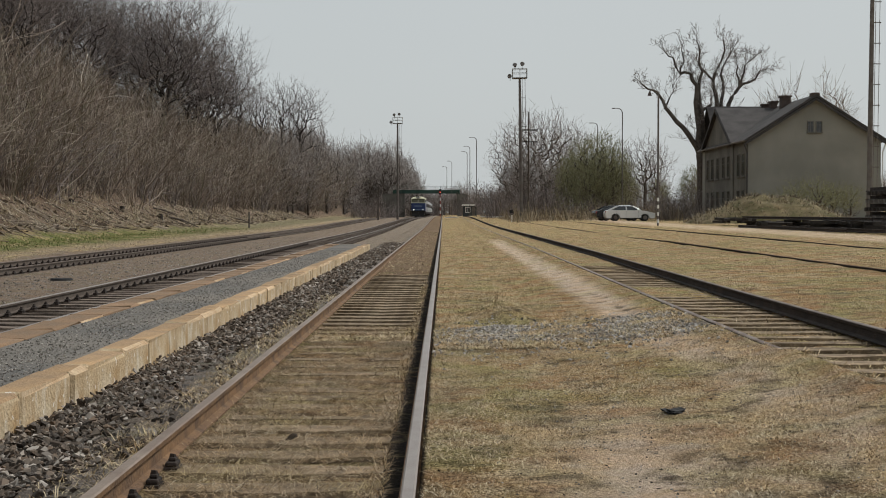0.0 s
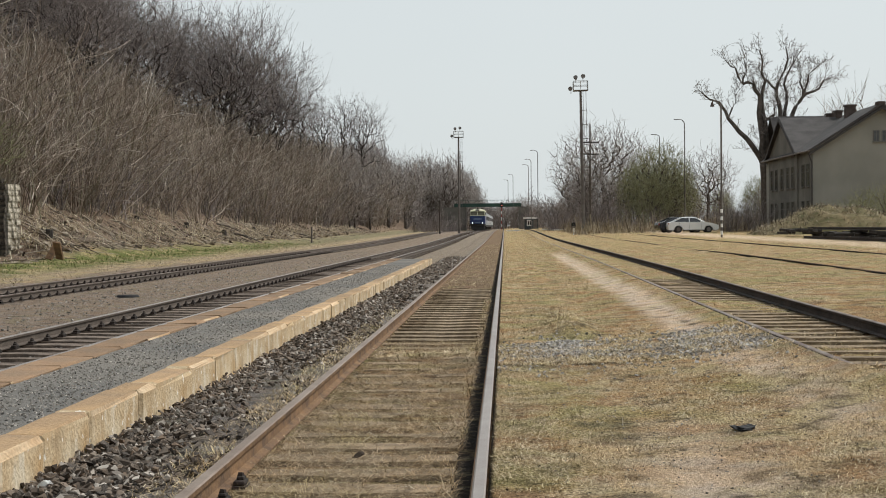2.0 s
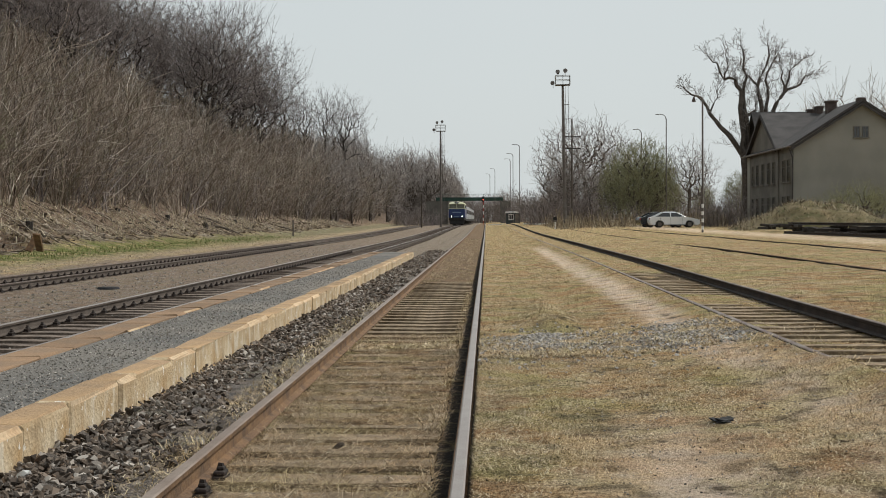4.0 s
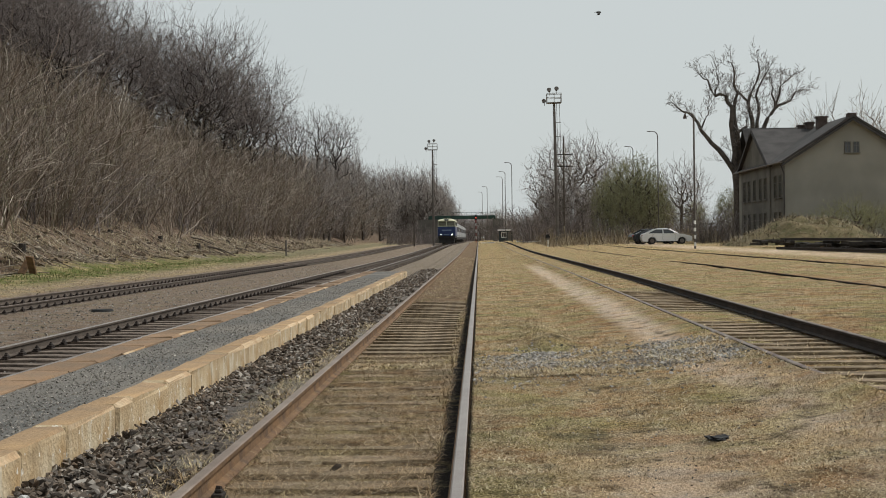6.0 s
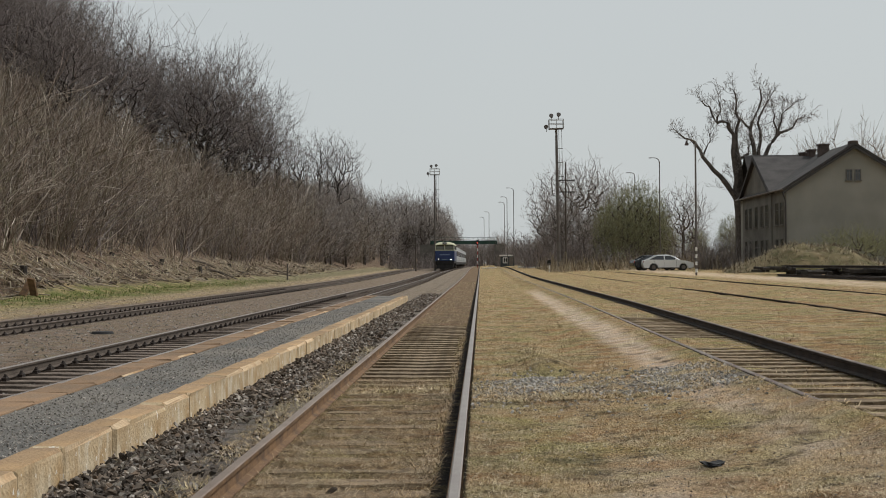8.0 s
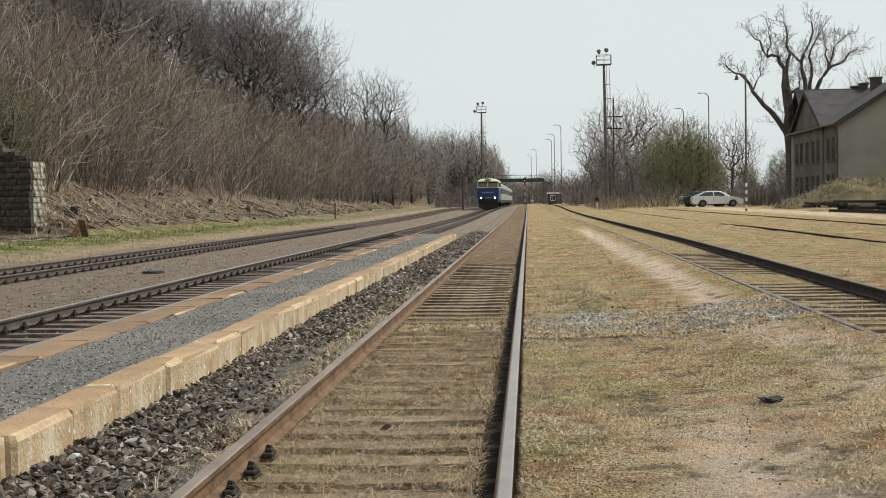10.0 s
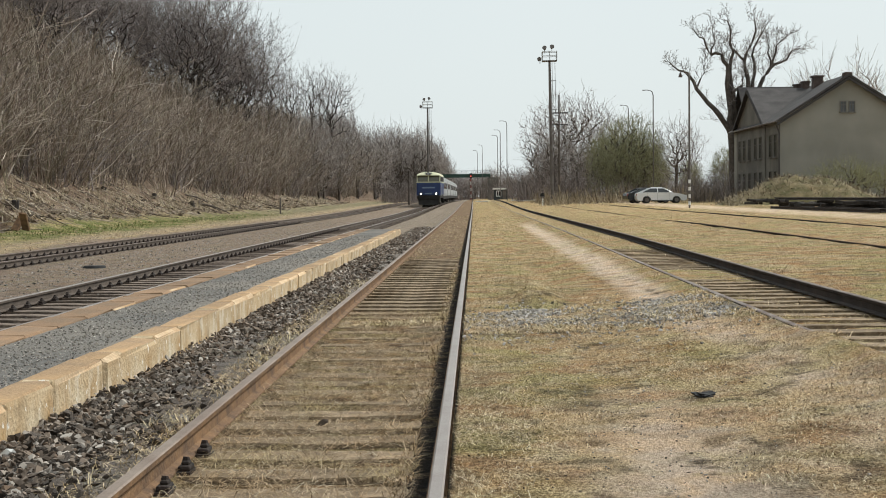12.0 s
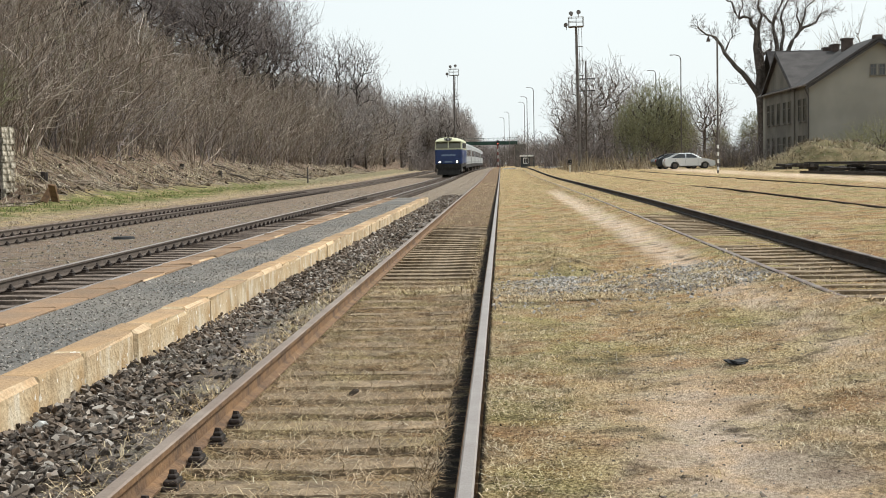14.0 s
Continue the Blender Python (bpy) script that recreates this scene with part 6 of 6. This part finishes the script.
def build_litter():
    rng = random.Random(6)
    rag = thing("charred_rag", "crumpled black charred scrap lying in the grass", "debris", pose(1.53, 9.25, ground_z(1.53, 9.25)) @ Matrix.Diagonal((0.72, 0.7, 0.42, 1)))
    for i in range(7):
        bm = bmesh.new()
        bmesh.ops.create_icosphere(bm, subdivisions=2, radius=0.5)
        for v in bm.verts:
            v.co = Vector((v.co.x * 0.16, v.co.y * 0.11, v.co.z * 0.05)) * (1 + 0.8 * noise.noise(v.co * 3 + Vector((i, 0, 0))))
        ob = part("scrap", bm, M_BLACK, rag)
        ob.location, ob.rotation_euler = (rng.uniform(-0.09, 0.09), rng.uniform(-0.08, 0.08), 0.03), (rng.uniform(-0.4, 0.4), rng.uniform(-0.4, 0.4), rng.uniform(0, 3))
    bm = bmesh.new()
    bmesh.ops.create_cone(bm, cap_ends=True, segments=18, radius1=0.26, radius2=0.23, depth=0.05)
    drain = part("drain_cover", bm, M_BLACK)
    drain.location = (-8.55, 31, ground_z(-8.55, 31) + 0.03)
    tagged(drain, "dark sunken drain opening between the tracks", "drain")
    # stumps, fallen logs and boards on the bank
    for i in range(12):
        y = 54 + 90 * rng.random()
        x = -21.6 - rng.uniform(0, 2.6)
        bm = bmesh.new()
        if i % 2:
            h = rng.uniform(0.12, 0.35)
            tube(bm, (0, 0, -0.1), (rng.uniform(-0.1, 0.1), 0, h), 0.2, 0.17, 9)
            ob = tagged(part("tree_stump", bm, M_BARK_DARK), "dark sawn tree stump on the bank", "stump", "stumps on the bank")
        else:
            length = rng.uniform(1.2, 3.0)
            bent_tube(bm, [(0, 0, 0.1), (length * 0.5, 0.1, 0.1 - length * 0.1), (length, 0.0, 0.0 - length * 0.28)], 0.07, 0.04, 7)
            ob = tagged(part("fallen_branch", bm, M_BARK), "fallen bare branch lying on the bank", "branch", "branches on the bank")
        ob.location, ob.rotation_euler = (x, y, ground_z(x, y) + 0.1), (0, 0, rng.uniform(-0.8, 0.8))
    # cut birch pieces and boards
    for x, y, a, length, r in ((0.54, 5.42, 0.25, 0.12, 0.018), (0.975, 5.46, -0.35, 0.1, 0.022), (0.877, 5.2, 0.3, 0.17, 0.021)):
        bm = bmesh.new()
        bent_tube(bm, [(-length / 2, 0, 0), (0, 0.006, 0.003), (length / 2, 0, 0)], r, r * 0.9, 9)
        ob = tagged(part("birch_piece", bm, M_BIRCH), "short cut piece of pale birch wood on the ground", "wood piece", "birch pieces")
        ob.location, ob.rotation_euler = (x, y, ground_z(x, y) + r), (0, 0, a)
    for dx, tilt in ((0.0, 35), (0.55, -30)):
        ob = tagged(part("board", boxed((-0.05, 0.05, -0.18, 0.18, 0, 0.9), bevel=0.01), M_RUST), "reddish broken board leaning on the bank", "board", "boards on the bank")
        ob.matrix_basis = pose(-20.4 + dx, 61, ground_z(-20.4, 61) + 0.05, 10, tilt, 70)
    # earth clods and root balls along the foot of the bank
    rows = []
    for _ in range(1400):
        x, y = -20.6 - abs(rng.gauss(0, 1.7)), 50 + 150 * rng.random() ** 1.4
        rows.append((x, y, ground_z(x, y) + 0.03, rng.uniform(0.12, 0.5)))
    scatter_stones("earth_clods", stone_shapes(8, 44, None), rows, island_mat("earth_and_roots", [(0.03, 0.024, 0.02), (0.1, 0.075, 0.055), (0.2, 0.155, 0.115), (0.3, 0.255, 0.2), (0.06, 0.048, 0.038)]), "clods, roots and leaf litter at the foot of the bank", "clods")
    rows = []
    for _ in range(420):
        x, y = rng.gauss(0.75, 0.28), 4.3 + abs(rng.gauss(0, 0.55))
        rows.append((x, y, ground_z(x, y) + 0.004, rng.uniform(0.012, 0.04)))
    for _ in range(700):
        x, y = rng.uniform(-0.05, 2.8), 4 + 10 * rng.random()
        rows.append((x, y, ground_z(x, y) + 0.002, rng.uniform(0.008, 0.022)))
    scatter_stones("pebbles", stone_shapes(8, 45, None), rows, M_STONES, "small dark pebbles and clods in the worn turf", "gravel")
    # slabs beside the far points
    for x, y in ((6.4, 205), (7.6, 196), (2.2, 225), (1.2, 238), (9.0, 188)):
        ob = tagged(part("concrete_slab", boxed((-0.9, 0.9, -0.4, 0.4, 0, 0.16), bevel=0.02), M_WHITE), "pale concrete slab beside the points", "slab", "slabs beside the points")
        ob.location = (x, y, ground_z(x, y) - 0.02)
    post = part("marker_post", boxed((-0.07, 0.07, -0.07, 0.07, 0, 1.5), bevel=0.02), M_MAST)
    post.location = (-17.5, 125, ground_z(-17.5, 125))
    tagged(post, "pale concrete marker post on the verge", "post")


build_litter()


# ---------- train ----------
M_BLUE = mat("loco_blue_paint", (0.014, 0.036, 0.135), 0.4, 0, 0.08, 1.5, 15, 0.05, (0.01, 0.028, 0.1), spec=0.45)
M_CREAM = mat("loco_cream_paint", (0.55, 0.55, 0.38), 0.45, 0, 0.08, 1.5, 15, 0.05, (0.48, 0.48, 0.32))
M_COACH = mat("coach_grey_paint", (0.34, 0.355, 0.365), 0.4, 0, 0.08, 1.0, 12, 0.05, (0.3, 0.315, 0.325))
M_COACH_ROOF = mat("coach_roof_grey", (0.36, 0.38, 0.38), 0.6, 0, 0.1, 1.0, 12, 0.05)
M_UNDER = mat("dirty_underframe", (0.03, 0.028, 0.027), 0.8, 0, 0.3, 2, 20, 0.2)
M_SCREEN = glass("tinted_windscreen_glass", (0.085, 0.08, 0.045))
# glass paled so that the distant windows lose contrast as in haze
M_COACH_WINDOW = glass("haze_pale_coach_glass", (0.12, 0.125, 0.13))
M_LETTERS = mat("faded_pale_blue_letters", (0.2, 0.27, 0.38), 0.5, 0, 0.2, 6, 30, 0.05)
M_LAMP = glow("headlight_glow", (1.0, 0.97, 0.9), 6.0)
WHEELS = []


def arch(half, low, top, n=8):
    return [(half * math.cos(math.pi * i / n), low + (top - low) * math.sin(math.pi * i / n) ** 0.8) for i in range(n + 1)]


def wheelset(parent, y, r=0.5):
    bm = bmesh.new()
    for s in (-0.75, 0.75):
        tube(bm, (s - 0.07, 0, 0), (s + 0.07, 0, 0), r, None, 20)
        tube(bm, (s - s / abs(s) * 0.08, 0, 0), (s - s / abs(s) * 0.05, 0, 0), r + 0.03, None, 20)
    tube(bm, (-0.75, 0, 0), (0.75, 0, 0), 0.08, None, 8)
    w = part("wheelset", bm, M_UNDER, parent)
    w.location = (0, y, r)
    WHEELS.append((w, y, r))


def build_loco():
    lo = thing("locomotive", "blue diesel locomotive with a cream roof and lit headlights", "locomotive")
    part("body", boxed((-1.5, 1.5, 0.0, 16.5, 1.3, 3.0), bevel=0.14), M_BLUE, lo)
    part("waist_band", boxed((-1.51, 1.51, -0.02, 16.52, 2.93, 3.02), bevel=0.02), M_CREAM, lo)
    part("cab_band", prism(bmesh.new(), [(0.02, 3.0), (0.34, 3.86), (16.16, 3.86), (16.48, 3.0)], -1.47, 1.47, "x"), M_CREAM, lo)
    verts, faces = [], []
    secs = [(-0.02, 1.42, 3.8, 3.92), (0.35, 1.49, 3.8, 4.14), (1.2, 1.5, 3.8, 4.3), (15.3, 1.5, 3.8, 4.3), (16.2, 1.49, 3.8, 4.14), (16.5, 1.42, 3.8, 3.92)]
    for y, half, low, top in secs:
        verts += [(x, y, z) for x, z in arch(half, low, top, 10)]
    for j in range(len(secs) - 1):
        for i in range(10):
            faces.append((j * 11 + i, j * 11 + i + 1, (j + 1) * 11 + i + 1, (j + 1) * 11 + i))
    faces += [tuple(range(11)), tuple(range(len(verts) - 11, len(verts)))]
    pydata("roof", verts, faces, M_CREAM, lo)
    for s in (-1, 1):
        bm = bmesh.new()
        prism(bm, [(0.03, 3.08), (0.31, 3.8), (0.36, 3.8), (0.08, 3.08)], s * 0.05, s * 1.36, "x")
        ob = part("windscreen", bm, M_SCREEN, lo)
        ob.location = (0, -0.05, 0)
        part("lamp_housing", boxed((s * 0.97 - 0.2, s * 0.97 + 0.2, -0.07, 0.05, 1.4, 1.72), bevel=0.05), M_UNDER, lo)
        bm = bmesh.new()
        tube(bm, (s * 0.97, -0.1, 1.56), (s * 0.97, -0.06, 1.56), 0.095, None, 14)
        part("headlight", bm, M_LAMP, lo, "lit round headlight")
        bm = bmesh.new()
        tube(bm, (s * 0.875, -0.55, 1.05), (s * 0.875, 0.2, 1.05), 0.1, None, 12)
        tube(bm, (s * 0.875, -0.62, 1.05), (s * 0.875, -0.55, 1.05), 0.24, None, 16)
        part("buffer", bm, M_UNDER, lo)
        for y in (1.6, 14.6):
            part("cab_side_window", boxed((s * 1.46, s * 1.5, y - 0.45, y + 0.45, 3.1, 3.75)), M_WINDOW, lo)
        part("cab_door", boxed((s * 1.5, s * 1.515, 2.3, 3.0, 1.35, 3.5)), M_BLUE, lo)
        for i in range(6):
            part("side_grille", boxed((s * 1.46, s * 1.51, 4.2 + i * 1.5, 5.3 + i * 1.5, 3.1, 3.7)), M_UNDER, lo)
        part("handrail", tube(bmesh.new(), (s * 1.56, 2.2, 1.3), (s * 1.56, 2.2, 2.7), 0.025, None, 6), M_WHITE, lo)
        part("bogie_frame", boxed((s * 1.0 - 0.08, s * 1.0 + 0.08, 1.7, 5.4, 0.35, 0.85), bevel=0.05), M_COACH_ROOF, lo)
        part("bogie_frame", boxed((s * 1.0 - 0.08, s * 1.0 + 0.08, 11.1, 14.8, 0.35, 0.85), bevel=0.05), M_COACH_ROOF, lo)
    part("pillar_bar", boxed((-0.06, 0.06, -0.06, 0.2, 3.02, 3.9)), M_CREAM, lo)
    part("underframe", boxed((-1.42, 1.42, 0.05, 16.45, 0.95, 1.32), bevel=0.04), M_UNDER, lo)
    part("buffer_beam", boxed((-1.35, 1.35, -0.04, 0.1, 0.75, 1.35), bevel=0.04), M_UNDER, lo)
    part("snow_plough", prism(bmesh.new(), [(-0.25, 0.16), (0.1, 0.16), (0.1, 0.75), (-0.05, 0.75)], -1.25, 1.25, "x"), M_UNDER, lo)
    part("fuel_tank", boxed((-1.2, 1.2, 6.2, 10.2, 0.35, 0.95), bevel=0.1), M_UNDER, lo)
    part("coupler", boxed((-0.08, 0.08, -0.45, 0.0, 0.8, 1.1), bevel=0.03), M_UNDER, lo)
    part("logo_bar", boxed((-0.78, 0.78, -0.012, 0.0, 2.22, 2.4)), M_LETTERS, lo, "pale lettering bar")
    part("number_bar", boxed((-0.42, 0.42, -0.012, 0.0, 1.5, 1.64)), M_LETTERS, lo, "pale number bar")
    part("top_lamp_box", boxed((-0.3, 0.3, -0.06, 0.4, 3.92, 4.16), bevel=0.1), M_UNDER, lo)
    for x, z, r in ((-0.33, 4.1, 0.11), (0.0, 4.07, 0.22), (0.33, 4.1, 0.11)):
        bm = bmesh.new()
        tube(bm, (x, -0.2, z), (x, 0.0, z), r, None, 14)
        lamp = part("top_lamp", bm, M_UNDER, lo)
        bm = bmesh.new()
        tube(bm, (x, -0.21, z), (x, -0.2, z), r * 0.72, None, 14)
        part("lens", bm, M_COACH, lamp)
    for x in (-0.35, 0.8):
        bm = bmesh.new()
        tube(bm, (x, 1.6, 4.25), (x, 1.6, 4.62), 0.07, 0.05, 6)
        tube(bm, (x, 1.3, 4.55), (x, 1.7, 4.55), 0.1, 0.04, 8)
        part("horn", bm, M_UNDER, lo)
    for y in (2.3, 4.8, 11.7, 14.2):
        wheelset(lo, y)
    return lo


def build_coach(seed):
    co = thing("passenger_coach", "pale grey passenger coach with a row of dark windows", "railway coach", None, "coaches of the train")
    L = 24.0
    part("body", boxed((-1.42, 1.42, 0.2, L, 1.15, 3.35), bevel=0.06), M_COACH, co)
    part("roof", prism(bmesh.new(), arch(1.44, 3.3, 4.05, 10), 0.2, L), M_COACH_ROOF, co)
    part("skirt", boxed((-1.4, 1.4, 0.4, L - 0.2, 0.7, 1.16), bevel=0.04), M_UNDER, co)
    part("gangway", boxed((-0.6, 0.6, -0.15, 0.25, 1.2, 3.4), bevel=0.08), M_UNDER, co)
    for s in (-1, 1):
        for i in range(10):
            part("window", boxed((s * 1.4, s * 1.43, 2.6 + i * 1.95, 3.9 + i * 1.95, 2.15, 3.0)), M_COACH_WINDOW, co)
        for y in (1.1, L - 1.5):
            part("door", boxed((s * 1.41, s * 1.435, y - 0.4, y + 0.4, 1.2, 3.2)), M_COACH_ROOF, co)
        part("stripe", boxed((s * 1.41, s * 1.428, 0.3, L - 0.1, 1.3, 1.5)), M_COACH_ROOF, co)
    for y in (2.2, 4.7, L - 4.5, L - 2.0):
        wheelset(co, y, 0.46)
    return co


LOCO = build_loco()
COACHES = [build_coach(i) for i in range(5)]


def build_bird():
    bird = thing("bird", "small dark bird in flight", "bird", pose(-30, 70, 60))
    bm = bmesh.new()
    bmesh.ops.create_uvsphere(bm, u_segments=10, v_segments=8, radius=0.5)
    for v in bm.verts:
        v.co = Vector((v.co.x * 0.3, v.co.y * 0.09, v.co.z * 0.09)) * (1 - 0.25 * v.co.x)
    part("body", bm, M_UNDER, bird)
    wings = []
    for s in (-1, 1):
        bm = bmesh.new()
        prism(bm, [(0.06, 0.004), (-0.07, 0.0), (-0.05, -0.006), (0.05, -0.006)], 0, s * 0.22)
        wings.append((part("wing", bm, M_UNDER, bird), s))
    part("tail", boxed((-0.26, -0.12, -0.03, 0.03, -0.005, 0.005)), M_UNDER, bird)
    return bird, wings


BIRD, WINGS = build_bird()
SPEED, START = 9.93, 293.0


def rail_pose(y, length):
    """A vehicle whose front stands at y on the second track."""
    xa, xb = x_second(y + 0.1 * length), x_second(y + 0.9 * length)
    za, zb = Z_SECOND + RISE(y + 0.1 * length), Z_SECOND + RISE(y + 0.9 * length)
    run = 0.8 * length
    turn, tilt = math.atan2(xb - xa, run), math.atan2(zb - za, run)
    return pose(xa - 0.125 * (xb - xa), y, za - 0.125 * (zb - za), math.degrees(tilt), 0, -math.degrees(turn))


def motions():
    for car, ahead, length in [(LOCO, 0.0, 16.5)] + [(c, 17.1 + 24.6 * i, 24.0) for i, c in enumerate(COACHES)]:
        walk(car, [(i * 0.5, rail_pose(START + ahead - SPEED * i * 0.5, length)) for i in range(29)])
    walk(BIRD, [(t, pose(x, 70, z)) for t, x, z in ((0, -30, 60), (4, -8, 30), (5.4, 0, 17), (5.8, 3.97, 13.2), (6.15, 7.6, 12.8), (6.5, 11.2, 12.9), (6.8, 14.1, 13.5), (7.2, 18.5, 14.6), (14, 90, 40))])
    for wing, s in WINGS:
        walk(wing, [(i / 15, pose(0, 0, 0.02, s * 38 * (1 if i % 2 else -1))) for i in range(211)])
    for w, y, r in WHEELS:
        rows = []
        for i in range(211):
            t = i / 15
            rows.append((t, pose(0, y, r, math.degrees(SPEED * t / r) % 360)))
        walk(w, rows)


motions()
